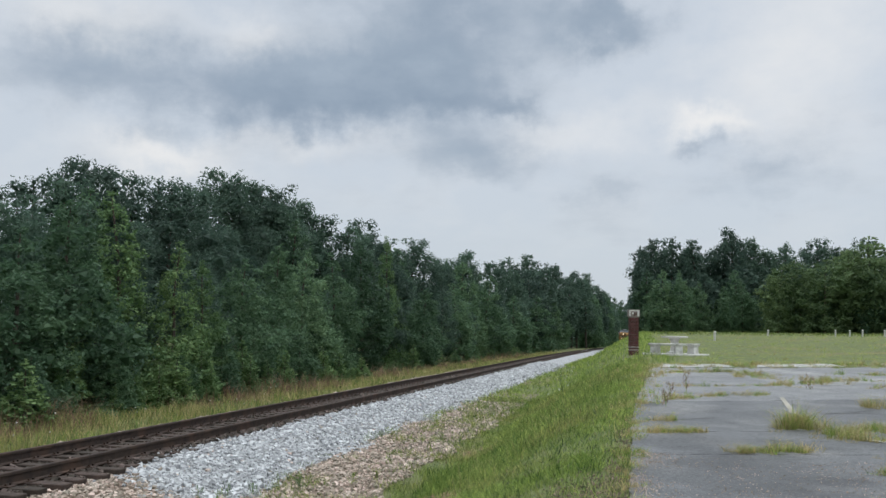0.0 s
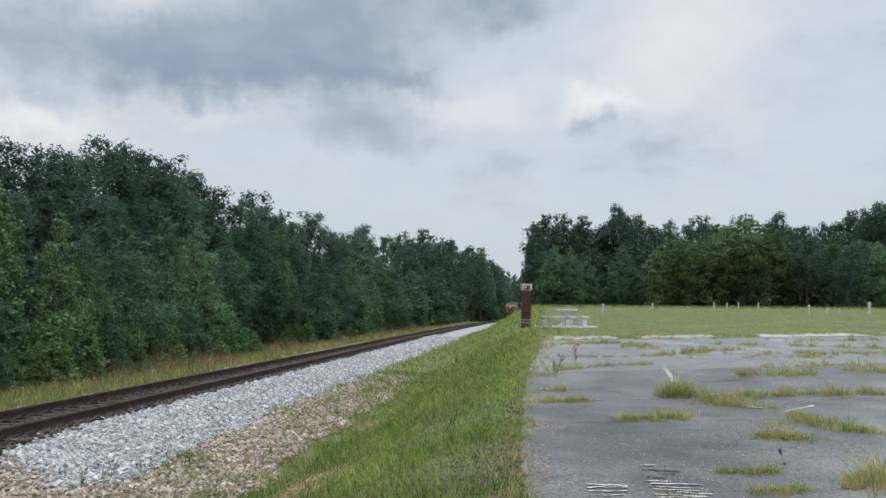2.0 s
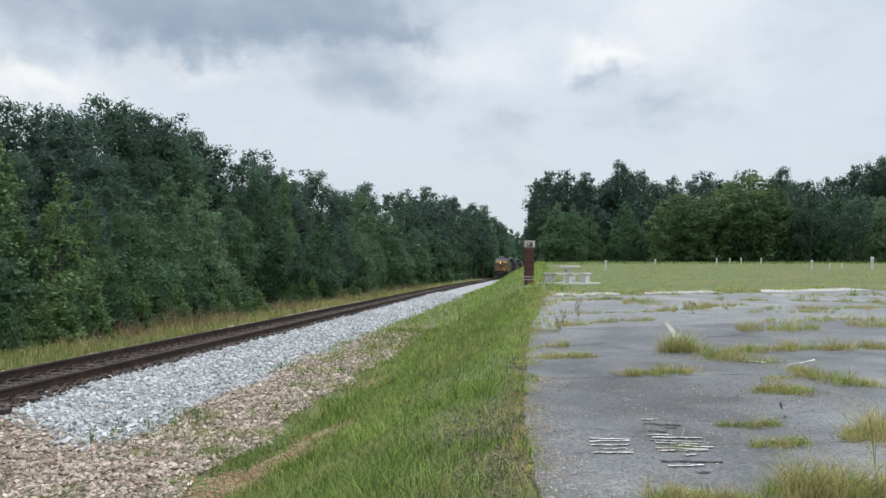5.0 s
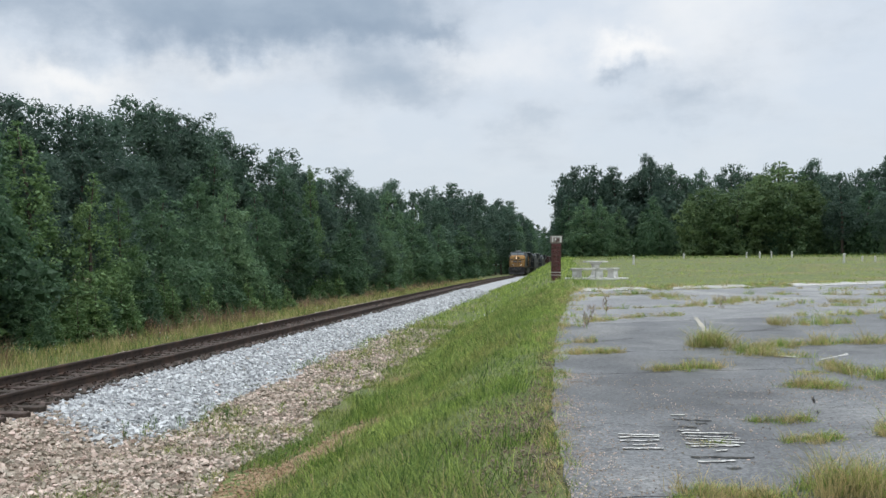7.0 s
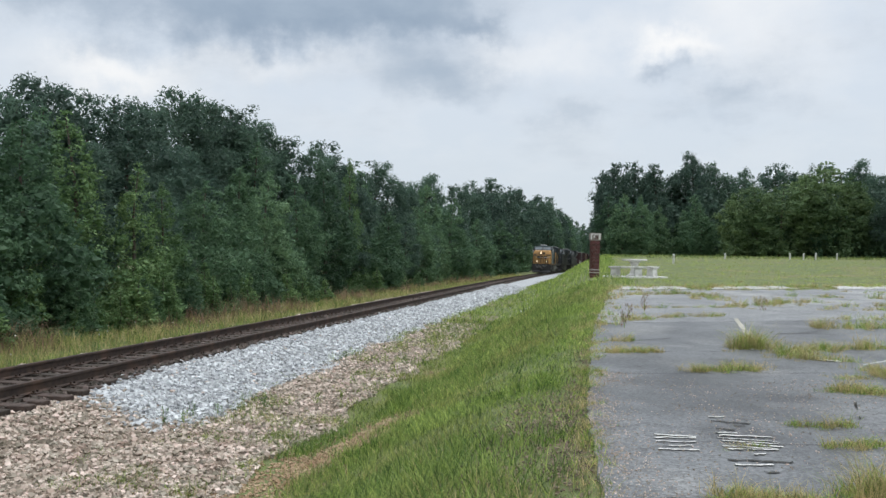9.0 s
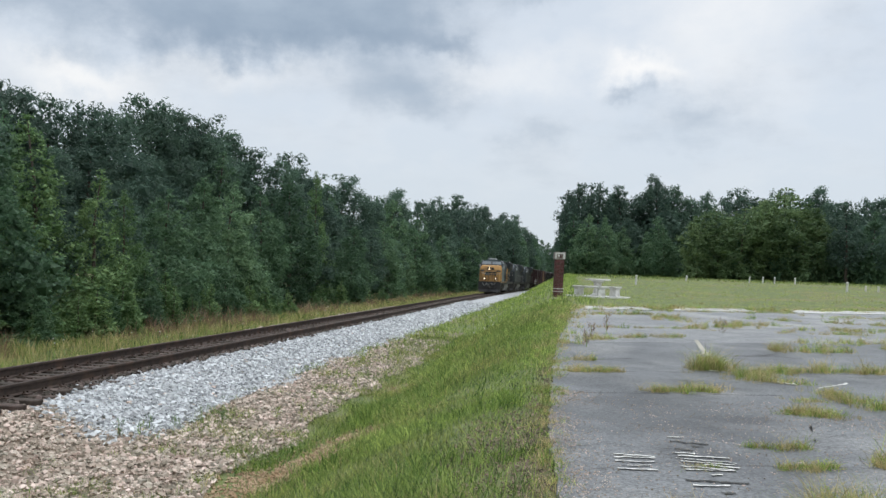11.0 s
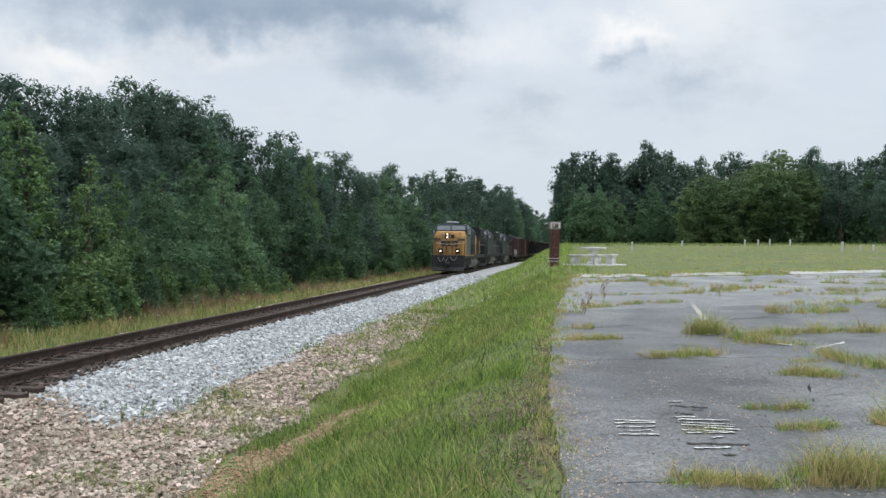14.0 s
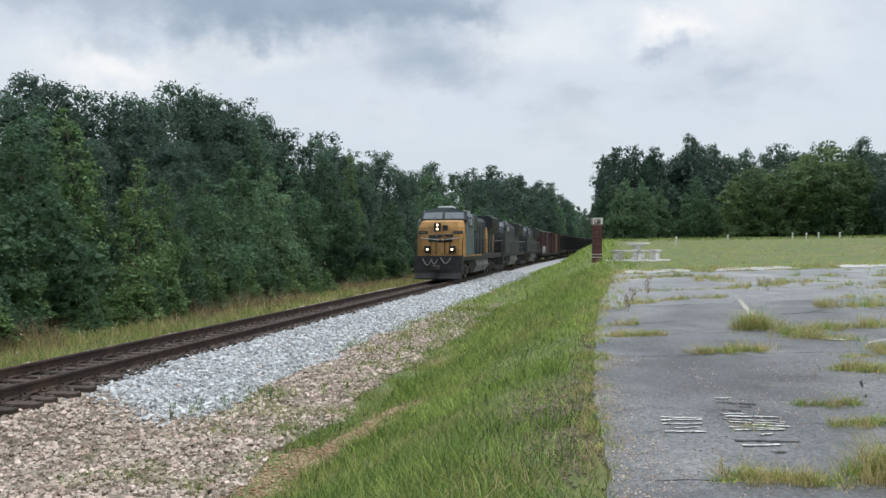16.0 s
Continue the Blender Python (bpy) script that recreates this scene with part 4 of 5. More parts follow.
    for x0, x1, z0, z1 in ((-0.78, -0.3, 2.5, 2.94), (-0.24, 0.18, 2.74, 2.96), (-0.24, 0.22, 2.46, 2.64), (0.26, 0.82, 2.8, 2.97), (0.3, 0.76, 2.46, 2.74)):
        box(bm, x0, x1, 0.925, 0.947, z0, z1)
    part("emblem", bm, M["hood"], e, "dark blue emblem of plain bars")
    # roof unit, hood, radiator, stack
    part("air_conditioner", bevelled(-0.6, 0.5, 2.9, 4.2, 4.7, 4.88, 0.08), M["roof"], e, "pale rounded unit on the cab roof")
    bm = bmesh.new()
    for s in (-1, 1):
        box(bm, s * 1.3 - 0.06, s * 1.3 + 0.06, 2.3, 4.95, 4.52, 4.57, 0.02)
    part("roof_edge", bm, M["roof"], e)
    bm = bmesh.new()
    prism(bm, [(-1.0, 1.64), (1.0, 1.64), (1.0, 4.1), (0.75, 4.4), (-0.75, 4.4), (-1.0, 4.1)], 4.9, long - 2.2, "y")
    part("hood", bm, M[hood_paint], e)
    leaf = shared("hood_door", box(bmesh.new(), -0.015, 0.015, 0, 0.78, 1.9, 3.75, 0.006), M[hood_paint])
    for s in (-1, 1):
        for k in range(14):
            piece("hood_door", leaf, e, pose(s * 1.01, 5.4 + k * 0.88, 0))
    bm = prism(bmesh.new(), [(-1.45, 3.3), (-1.2, 3.1), (1.2, 3.1), (1.45, 3.3), (1.45, 4.35), (1.15, 4.5), (-1.15, 4.5), (-1.45, 4.35)], 5.0, 7.6, "y")
    part("brake_grid_box", bm, M[hood_paint], e)
    bm = prism(bmesh.new(), [(-1.0, 3.2), (1.0, 3.2), (1.5, 3.75), (1.5, 4.5), (1.2, 4.68), (-1.2, 4.68), (-1.5, 4.5), (-1.5, 3.75)], long - 6.4, long - 1.6, "y")
    part("radiator", bm, M[hood_paint], e)
    grille = shared("radiator_grille", box(bmesh.new(), -0.012, 0.012, 0, 0.4, 3.85, 4.42, 0.004), M["black"])
    for s in (-1, 1):
        for k in range(9):
            piece("radiator_grille", grille, e, pose(s * 1.52, long - 6.2 + k * 0.5, 0))
    part("exhaust_stack", bevelled(-0.4, 0.4, 10.2, 11.4, 4.35, 4.66, 0.05), M["black"], e)
    part("rear_hood_end", bevelled(-1.0, 1.0, long - 2.2, long - 1.2, 1.64, 4.0, 0.1), M[nose_paint if lit else hood_paint], e)
    if lit:
        for s in (-1, 1):
            bm = prism(bmesh.new(), [(14.2, 1.68), (15.7, 1.68), (15.7, 3.4), (15.3, 3.75), (14.7, 3.55)], s * 1.06 - 0.04, s * 1.06 + 0.04)
            part("hood_panel", bm, M["yellow"], e, "yellow panel on the hood side")
    for s in (-1, 1):
        pts = [(s * 1.46, 5.2 + k * 1.65, 2.72) for k in range(10)]
        handrail(e, pts, [(p, 1.64) for p in pts], 0.024, "hose" if not lit else "black")
    # tank and running gear
    bm = prism(bmesh.new(), [(-1.35, 1.3), (-1.45, 0.85), (-1.2, 0.38), (1.2, 0.38), (1.45, 0.85), (1.35, 1.3)], 7.0, 13.6, "y")
    part("fuel_tank", bm, M["tank"], e, "dusty grey fuel tank")
    truck(e, 4.1, 3, 1.85)
    truck(e, long - 4.1, 3, 1.85)
    return e, long


def freight_trucks(e, long):
    truck(e, 2.2, 2, 1.75, "truck", 0.45)
    truck(e, long - 2.2, 2, 1.75, "truck", 0.45)
    bm = bmesh.new()
    box(bm, -0.12, 0.12, -0.5, long + 0.45, 0.8, 1.0, 0.03)
    part("coupler", bm, M["truck"], e)


def boxcar(door_mat, roof_mat, sprayed, label):
    long = 16.6
    e = tagged(new("boxcar"), label, "boxcar", "maroon cars of the train")
    bm = prism(bmesh.new(), [(-1.5, 1.1), (1.5, 1.1), (1.5, 4.35), (-1.5, 4.35)], 0.3, long - 0.3, "y")
    part("body", bm, M["maroon"], e)
    bm = prism(bmesh.new(), [(-1.53, 4.352), (1.53, 4.352), (1.53, 4.42), (0, 4.6), (-1.53, 4.42)], 0.25, long - 0.25, "y")
    part("roof", bm, M[roof_mat], e, "pale metal roof")
    rib = shared("rib", box(bmesh.new(), -0.035, 0.035, -0.05, 0.05, 1.15, 4.3), M["maroon"])
    for s in (-1, 1):
        for k in range(13):
            y = 0.6 + k * 1.28
            if abs(y - long / 2) > 1.5:
                piece("rib", rib, e, pose(s * 1.53, y, 0))
    bar = shared("end_rib", box(bmesh.new(), -1.4, 1.4, 0.25, 0.31, 0, 0.1), M["maroon"])
    for k in range(5):
        piece("end_rib", bar, e, pose(0, 0, 1.5 + k * 0.58))
    for s in (-1, 1):
        door = part("sliding_door", bevelled(s * 1.55 - 0.04, s * 1.55 + 0.04, long / 2 - 1.4, long / 2 + 1.4, 1.2, 4.2, 0.01), M[door_mat], e)
        for y in (-0.9, 0.9):
            part("lock_bar", rod(bmesh.new(), (s * 1.61, long / 2 + y, 1.3), (s * 1.61, long / 2 + y, 4.1), 0.02, 6), M["hose"], door)
        part("side_sill", bevelled(s * 1.5 - 0.05, s * 1.5 + 0.05, 0.3, long - 0.3, 0.85, 1.12, 0.01), M["black"], e)
    lad = bmesh.new()
    for s in (-1, 1):
        for k in range(7):
            rod(lad, (s * 1.56, 0.45, 1.2 + k * 0.42), (s * 1.56, 0.85, 1.2 + k * 0.42), 0.016, 5)
    part("ladder", lad, M["hose"], e)
    if sprayed:
        g = bmesh.new()
        rng = random.Random(6)
        for k in range(11):
            y = 0.7 + k * 0.47
            h = rng.uniform(0.6, 1.2)
            box(g, 1.575, 1.582, y, y + rng.uniform(0.14, 0.3), 1.2, 1.2 + h)
            box(g, 1.575, 1.583, y - 0.1, y + 0.35, 1.2 + h * rng.uniform(0.3, 0.9), 1.34 + h * 0.8)
        part("sprayed_marks", g, M["graffiti"], e, "pale sprayed shapes along the car side")
    freight_trucks(e, long)
    return e, long


def hopper(tall, label):
    long = 15.4
    e = tagged(new("hopper_car"), label, "hopper car", "black hopper cars of the train")
    bm = bmesh.new()
    prism(bm, [(0.5, tall - 1.1), (0.35, tall), (long - 0.35, tall), (long - 0.5, tall - 1.1), (long - 3.4, 0.75), (long - 5.0, 0.75), (long - 6.6, 1.5), (6.6, 1.5), (5.0, 0.75), (3.4, 0.75)], -1.42, 1.42)
    part("body", bm, M["coal"], e)
    bm = bmesh.new()
    for s in (-1, 1):
        box(bm, s * 1.5 - 0.07, s * 1.5 + 0.07, 0.3, long - 0.3, tall - 0.12, tall + 0.08, 0.02)
        box(bm, s * 1.48 - 0.06, s * 1.48 + 0.06, 0.3, long - 0.3, 1.1, 1.4, 0.02)
    box(bm, -1.5, 1.5, 0.28, 0.42, tall - 0.12, tall + 0.08)
    box(bm, -1.5, 1.5, long - 0.42, long - 0.28, tall - 0.12, tall + 0.08)
    part("top_chord", bm, M["coal"], e)
    rib = shared("rib", box(bmesh.new(), -0.06, 0.06, -0.06, 0.06, 1.3, tall - 0.1), M["coal"])
    for s in (-1, 1):
        for k in range(12):
            piece("rib", rib, e, pose(s * 1.5, 0.5 + k * 1.31, 0))
    bm = bmesh.new()
    for s in (-1, 1):
        box(bm, s * 1.57 - 0.01, s * 1.57 + 0.01, 0.42, 0.66, tall - 0.45, tall + 0.03)
    part("end_plate", bm, M["graffiti"], e, "pale reflective plate")
    load = bmesh.new()
    bmesh.ops.create_grid(load, x_segments=6, y_segments=26, size=1.0, matrix=Matrix.LocRotScale((0, long / 2, tall - 0.05), None, (1.4, long / 2 - 0.5, 1)))
    for v in load.verts:
        v.co.z += 0.25 * noise.noise(v.co * 0.8) + 0.18 * (1 - (v.co.x / 1.4) ** 2) - 0.1
    part("coal_load", load, M["coal"], e, "heaped black load", False)
    freight_trucks(e, long)
    return e, long


lead, loco_long = locomotive(True, "blue", "yellow", "hood", "yellow and dull blue diesel locomotive with lit headlights")
second, _ = locomotive(False, "engine_grey", "hood", "engine_grey", "sooty dark grey diesel locomotive coupled behind the lead engine")
third = copy_thing(second, pose(0, 0, 0))
CARS = [(lead, loco_long), (second, loco_long), (third, loco_long)]
CARS.append(boxcar("maroon", "roof", True, "faded maroon boxcar with pale roof and sprayed side"))
CARS.append(boxcar("rust_door", "coal", False, "faded maroon boxcar with rusty orange door"))
black_hopper, hopper_long = hopper(4.25, "black ribbed hopper car heaped with dark load")
CARS.append((black_hopper, hopper_long))
for k in range(11):
    CARS.append((copy_thing(black_hopper, pose(0, 0, 0)), hopper_long))
GAP = 0.95


def front_y(t):
    """Where the lead engine's front stands along the track."""
    return 115.0 - 12.7 * (t - 11)


def motions():
    back = 0.0
    for car, length in CARS:
        rows = []
        for k in range(33):
            t = k * 0.5
            y = front_y(t) + back
            turn = -math.degrees(math.atan2(track_x(y + length) - track_x(y), length))
            rows.append((t, pose(track_x(y), y, RAIL_TOP, 0, 0.4, turn)))
        walk(car, rows)
        back += length + GAP
        # the wheels roll as far as the car goes
        for bogie in car.children:
            for w in bogie.children:
                if w.name.startswith("wheelset") and back < 110:
                    x, y, r = w.location
                    walk(w, [(k / FPS, pose(0, y, r, math.degrees(12.7 * k / FPS / r) % 360.0)) for k in range(int(16 * FPS) + 1)])

# ---- car park ----
def sheet(name, outline, z, mat, parent=None, thick=0.0, label=""):
    """A flat piece on the sloping car park, its outline a ring of (x, y)."""
    bm = bmesh.new()
    top = [bm.verts.new((x, y, 0.0195 * y + z)) for x, y in outline]
    bm.faces.new(top)
    if thick:
        made = bmesh.ops.extrude_face_region(bm, geom=bm.faces[:])
        bmesh.ops.translate(bm, verts=[v for v in made["geom"] if isinstance(v, bmesh.types.BMVert)], vec=(0, 0, -thick))
    return part(name, bm, mat, parent, label)


def ragged(points, amount, seed, step=0.25):
    """The ring again, with many small uneven points."""
    rng = random.Random(seed)
    out = []
    n = len(points)
    for i in range(n):
        a, b = points[i], points[(i + 1) % n]
        m = max(1, int(math.dist(a, b) / step))
        for k in range(m):
            f = k / m
            out.append((a[0] + (b[0] - a[0]) * f + rng.uniform(-amount, amount), a[1] + (b[1] - a[1]) * f + rng.uniform(-amount, amount)))
    return out


def edge_x(y):
    return 0.06 - 0.12 * smooth(5, 8.5, y) + 0.5 * smooth(12, 32, y)


def build_car_park():
    lot = tagged(new("pavement"), "cracked weathered asphalt car park with grass in its joints", "car park", kind="structure")
    joints = [(-8.0, 0.0), (5.28, 0.15), (10.35, 0.27), (12.45, 0.31), (17.0, 0.45), (21.0, 0.42), (26.3, 0.45), (29.4, 0.47), (31.8, 0.48)]
    for j in range(len(joints) - 1):
        (a, sa), (b, sb) = joints[j], joints[j + 1]
        cuts = [None, 7.5 + 0.7 * j, 26.0] if j > 0 else [None, 26.0]
        last = j == len(joints) - 2
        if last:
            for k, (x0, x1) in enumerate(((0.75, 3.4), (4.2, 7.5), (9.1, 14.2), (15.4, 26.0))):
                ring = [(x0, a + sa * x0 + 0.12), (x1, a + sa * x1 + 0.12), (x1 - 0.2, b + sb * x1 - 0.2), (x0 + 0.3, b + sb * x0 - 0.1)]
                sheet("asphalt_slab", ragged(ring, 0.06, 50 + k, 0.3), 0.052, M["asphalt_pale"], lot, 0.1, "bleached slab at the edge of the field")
            continue
        for i in range(len(cuts) - 1):
            x1 = cuts[i + 1]
            ring = []
            if cuts[i] is None:
                ys = [a + (b - a) * k / 6 for k in range(7)]
                left = [(edge_x(y), y) for y in ys[::-1]]
                ring = [(x1 - 0.008, a + sa * x1 + 0.008), (x1 - 0.008, b + sb * x1 - 0.008)] + [(x, y + (sb * x if k == 0 else sa * x if k == 6 else 0) + (-0.008 if k == 0 else 0.008 if k == 6 else 0)) for k, (x, y) in enumerate(left)]
            else:
                x0 = cuts[i]
                ring = [(x0 + 0.01, a + sa * x0 + 0.008), (x1 - 0.01, a + sa * x1 + 0.008), (x1 - 0.01, b + sb * x1 - 0.008), (x0 + 0.01, b + sb * x0 - 0.008)]
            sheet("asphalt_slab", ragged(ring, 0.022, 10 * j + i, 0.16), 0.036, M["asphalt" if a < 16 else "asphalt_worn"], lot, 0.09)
    # white line, tatters of white paint and dark grooves
    sheet("painted_line", ragged([(2.97, 19.0), (3.06, 19.0), (2.73, 15.7), (2.63, 15.7)], 0.012, 6, 0.3), 0.042, M["old_line"], lot, 0, "worn pale painted line")
    rng = random.Random(12)
    for x0, x1, y0, y1, n, share in ((0.37, 0.82, 6.6, 7.12, 5, 1.0), (0.99, 1.46, 6.62, 7.2, 7, 0.95), (1.0, 1.36, 7.3, 7.95, 5, 0.7), (0.97, 1.45, 6.12, 6.4, 3, 0.1)):
        for k in range(n):
            y = y0 + (y1 - y0) * k / (n - 1) + rng.uniform(-0.02, 0.02)
            tilt = rng.uniform(-0.05, 0.07)
            a, b = x0 + rng.choice((0.0, 0.03, 0.12, 0.2)), x1 - rng.choice((0.0, 0.02, 0.06, 0.18))
            w = rng.uniform(0.013, 0.026)
            m = max(6, int((b - a) / 0.03))
            mid = [(a + (b - a) * i / m, y + tilt * i / m + 0.03 * noise.noise((i * 0.35, k * 3.1, x0 * 7))) for i in range(m + 1)]
            up = [(p, q + w * rng.uniform(0.2, 1.2)) for p, q in mid]
            dn = [(p, q - w * rng.uniform(0.1, 1.0)) for p, q in mid]
            sheet("groove", [(p, q - 0.004 * rng.uniform(0.2, 2)) for p, q in dn] + [(p, q + 0.004 * rng.uniform(0.2, 2.5)) for p, q in up[::-1]], 0.0425, M["crack"], lot)
            if rng.random() < share:
                sheet("paint_tatter", dn + up[::-1], 0.0455, M["paint_white"], lot, 0, "tattered strip of white paint")
    webs = [tuple((cx + 0.28 * k + rng.uniform(-0.1, 0.1), cy + sl * k * 0.28 + rng.uniform(-0.12, 0.12)) for k in range(rng.randint(3, 6))) for cx, cy, sl in [(rng.uniform(0.05, 3.2), rng.uniform(5.6, 12), rng.choice((-0.3, 0.1, 0.3, 1.6))) for _ in range(26)] + [(rng.uniform(0.3, 9), rng.uniform(13, 28), rng.choice((0.2, 0.45, 1.5))) for _ in range(34)]]
    for pts in (*webs, ((0.25, 13.85), (0.68, 14.1), (1.27, 14.55)), ((3.1, 15.7), (3.6, 16.0), (4.2, 16.7)), ((3.2, 15.9), (3.9, 16.1), (4.4, 16.0)),
                ((0.3, 6.55), (0.9, 6.95), (1.6, 7.0), (3.0, 7.3)), ((0.1, 7.2), (0.4, 7.5), (1.0, 7.45)), ((1.2, 7.95), (2.0, 7.9), (2.8, 8.6)),
                ((0.0, 10.42), (0.6, 10.6), (1.2, 10.72))):
        fine = []
        for a, b in zip(pts[:-1], pts[1:]):
            for k in range(6):
                fine.append((a[0] + (b[0] - a[0]) * k / 6 + rng.uniform(-0.02, 0.02), a[1] + (b[1] - a[1]) * k / 6 + rng.uniform(-0.03, 0.03)))
        fine.append(pts[-1])
        w = (0.003 if pts in webs else 0.006) if pts[0][1] < 12 else (0.008 if pts in webs else 0.02)
        ring = [(x, y + w * rng.uniform(0.4, 1.3)) for x, y in fine] + [(x, y - w * rng.uniform(0.3, 1.2)) for x, y in fine[::-1]]
        sheet("crack", ring, 0.0435, M["crack"], lot)
    for x0, y0, x1, y1 in ((3.3, 12.2, 3.0, 12.35), (2.28, 13.3, 2.42, 13.28), (3.5, 11.9, 4.1, 12.6), (5.6, 12.6, 6.4, 13.1)):
        sheet("paint_tatter", ragged([(x0, y0), (x1, y1), (x1 + 0.05, y1 + 0.12), (x0 + 0.05, y0 + 0.12)], 0.02, int(x0 * 10), 0.1), 0.046, M["paint_white"], lot)


build_car_park()


# ---- brick pillar, picnic table ----
def build_pillar(x, y):
    z = ground_z(x, y)
    e = tagged(new("brick_pillar"), "square dark red brick pillar with a pale capped sign box", "brick pillar")
    e.matrix_basis = pose(x, y, z - 0.03, 0, 0.8, 8)
    part("core", box(bmesh.new(), -0.205, 0.205, -0.205, 0.205, 0, 1.86), M["mortar"], e)
    me = bpy.data.meshes.new("brick")
    bm = box(bmesh.new(), -0.098, 0.098, -0.045, 0.045, -0.0285, 0.0285, 0.004)
    bm.to_mesh(me)
    bm.free()
    me.materials.append(M["brick"])
    for k in range(27):
        for side in range(4):
            for i in range(2):
                b = new("brick", me)
                b.parent = e
                off = (-0.115 + 0.205 * i) if k % 2 else (-0.09 + 0.205 * i)
                b.matrix_basis = pose(0, 0, 0, 0, 0, 90 * side) @ pose(off, -0.178, 0.032 + 0.068 * k)
    for z0 in (0.26, 0.40):
        bm = bmesh.new()
        box(bm, -0.232, 0.232, -0.232, 0.232, z0, z0 + 0.03, 0.004)
        part("white_band", bm, M["paint_white"], e, "thin white band")
    cap = part("cap", box(bmesh.new(), -0.27, 0.27, -0.25, 0.25, 1.86, 2.22, 0.02), M["mortar"], e, "weathered pale box cap")
    bm = bmesh.new()
    for a, b, c, d in ((-0.24, 0.24, 2.14, 2.19), (-0.24, -0.18, 1.9, 2.14), (0.15, 0.24, 1.9, 2.14), (-0.1, 0.02, 2.0, 2.1)):
        box(bm, a, b, -0.258, -0.249, c, d)
    part("peeling_paint", bm, M["paint_white"], cap)
    bm = bmesh.new()
    box(bm, -0.02, 0.03, -0.262, -0.249, 1.92, 2.1)
    box(bm, 0.06, 0.11, -0.262, -0.249, 1.95, 2.06)
    part("dark_bar", bm, M["brick"], cap)


def lathe(bm, profile, sides=28):
    rings = [[bm.verts.new((r * math.cos(2 * math.pi * k / sides), r * math.sin(2 * math.pi * k / sides), z)) for k in range(sides)] for r, z in profile]
    for a, b in zip(rings[:-1], rings[1:]):
        for k in range(sides):
            bm.faces.new((a[k], a[(k + 1) % sides], b[(k + 1) % sides], b[k]))
    bm.faces.new(rings[0][::-1])
    bm.faces.new(rings[-1])
    return bm


def curved_bench():
    """A curved concrete bench on two block legs; the middle of its arc lies at the origin."""
    e = tagged(new("bench"), "curved pale concrete bench on two block legs", "bench", "benches round the picnic table")
    bm = bmesh.new()
    n, ra, rb, half = 12, 1.02, 1.42, radians(42)
    ring = []
    for z in (0.40, 0.43, 0.49, 0.50):
        inset = 0.03 if z in (0.40, 0.50) else 0.0
        ring.append([bm.verts.new((r * math.sin(a), -r * math.cos(a), z)) for r, way in ((ra + inset, 1), (rb - inset, -1)) for a in [way * (-half + 2 * half * k / n) for k in range(n + 1)]])
    m = len(ring[0])
    for a, b in zip(ring[:-1], ring[1:]):
        for k in range(m):
            bm.faces.new((a[k], a[(k + 1) % m], b[(k + 1) % m], b[k]))
    bm.faces.new(ring[0][::-1])
    bm.faces.new(ring[-1])
    part("seat", bm, M["concrete"], e)
    for s in (-1, 1):
        bm = bmesh.new()
        prism(bm, [(-0.22, 0), (0.22, 0), (0.18, 0.08), (0.16, 0.32), (0.2, 0.4), (-0.2, 0.4), (-0.16, 0.32), (-0.18, 0.08)], -0.17, 0.17)
        leg = part("leg", bm, M["concrete"], e)
        leg.matrix_basis = pose(0, 0, 0, 0, 0, s * 28) @ pose(0, -1.22, 0)
    return e


def build_picnic(x, y):
    z = ground_z(x, y)
    t = tagged(new("picnic_table"), "round pale concrete picnic table on a flared pedestal", "picnic table")
    t.matrix_basis = pose(x, y, z + 0.046)
    part("tabletop", lathe(bmesh.new(), ((0.58, 0.78), (0.64, 0.8), (0.64, 0.845), (0.6, 0.86))), M["concrete"], t)
    part("pedestal", lathe(bmesh.new(), ((0.36, 0), (0.36, 0.06), (0.24, 0.12), (0.17, 0.4), (0.2, 0.66), (0.34, 0.778)), 20), M["concrete"], t)
    slab = part("concrete_pad", lathe(bmesh.new(), ((1.65, -0.06), (1.65, 0.035), (1.62, 0.045)), 32), M["concrete"], None)
    slab.matrix_basis = pose(x, y, z)
    tagged(slab, "thin round concrete pad under the picnic table", "concrete pad")
    b = curved_bench()
    b.matrix_basis = pose(x - 0.05, y, z + 0.046, 0, 0, -20)
    copy_thing(b, pose(x - 0.2, y, z + 0.046, 0, 0, 84))


build_pillar(-0.08, 41.8)
build_picnic(1.93, 43.4)


def build_post(x, y, h, r):
    p = tagged(new("marker_post"), "small weathered grey post standing in the field", "post", "posts in the field")
    p.matrix_basis = pose(x, y, ground_z(x, y) - 0.03, 2, 1, 15)
    part("shaft", lathe(bmesh.new(), ((r, -0.0), (r * 0.95, h * 0.75), (r * 1.15, h * 0.8), (r * 1.1, h * 0.93), (r * 0.5, h)), 10), M["concrete"], p)


for az, dist, h, r in ((-5.06, 78, 0.95, 0.1), (-17.88, 84, 0.95, 0.1), (-21.25, 88, 1.25, 0.14), (-12.2, 120, 0.9, 0.1), (-13.0, 121, 0.9, 0.1), (-13.7, 122, 0.95, 0.1), (-14.9, 123, 0.9, 0.1), (-8.3, 118, 0.8, 0.12), (-18.9, 90, 0.6, 0.08), (-19.6, 91, 0.6, 0.08)):
    build_post(-dist * math.sin(radians(az)), dist * math.cos(radians(az)), h, r)


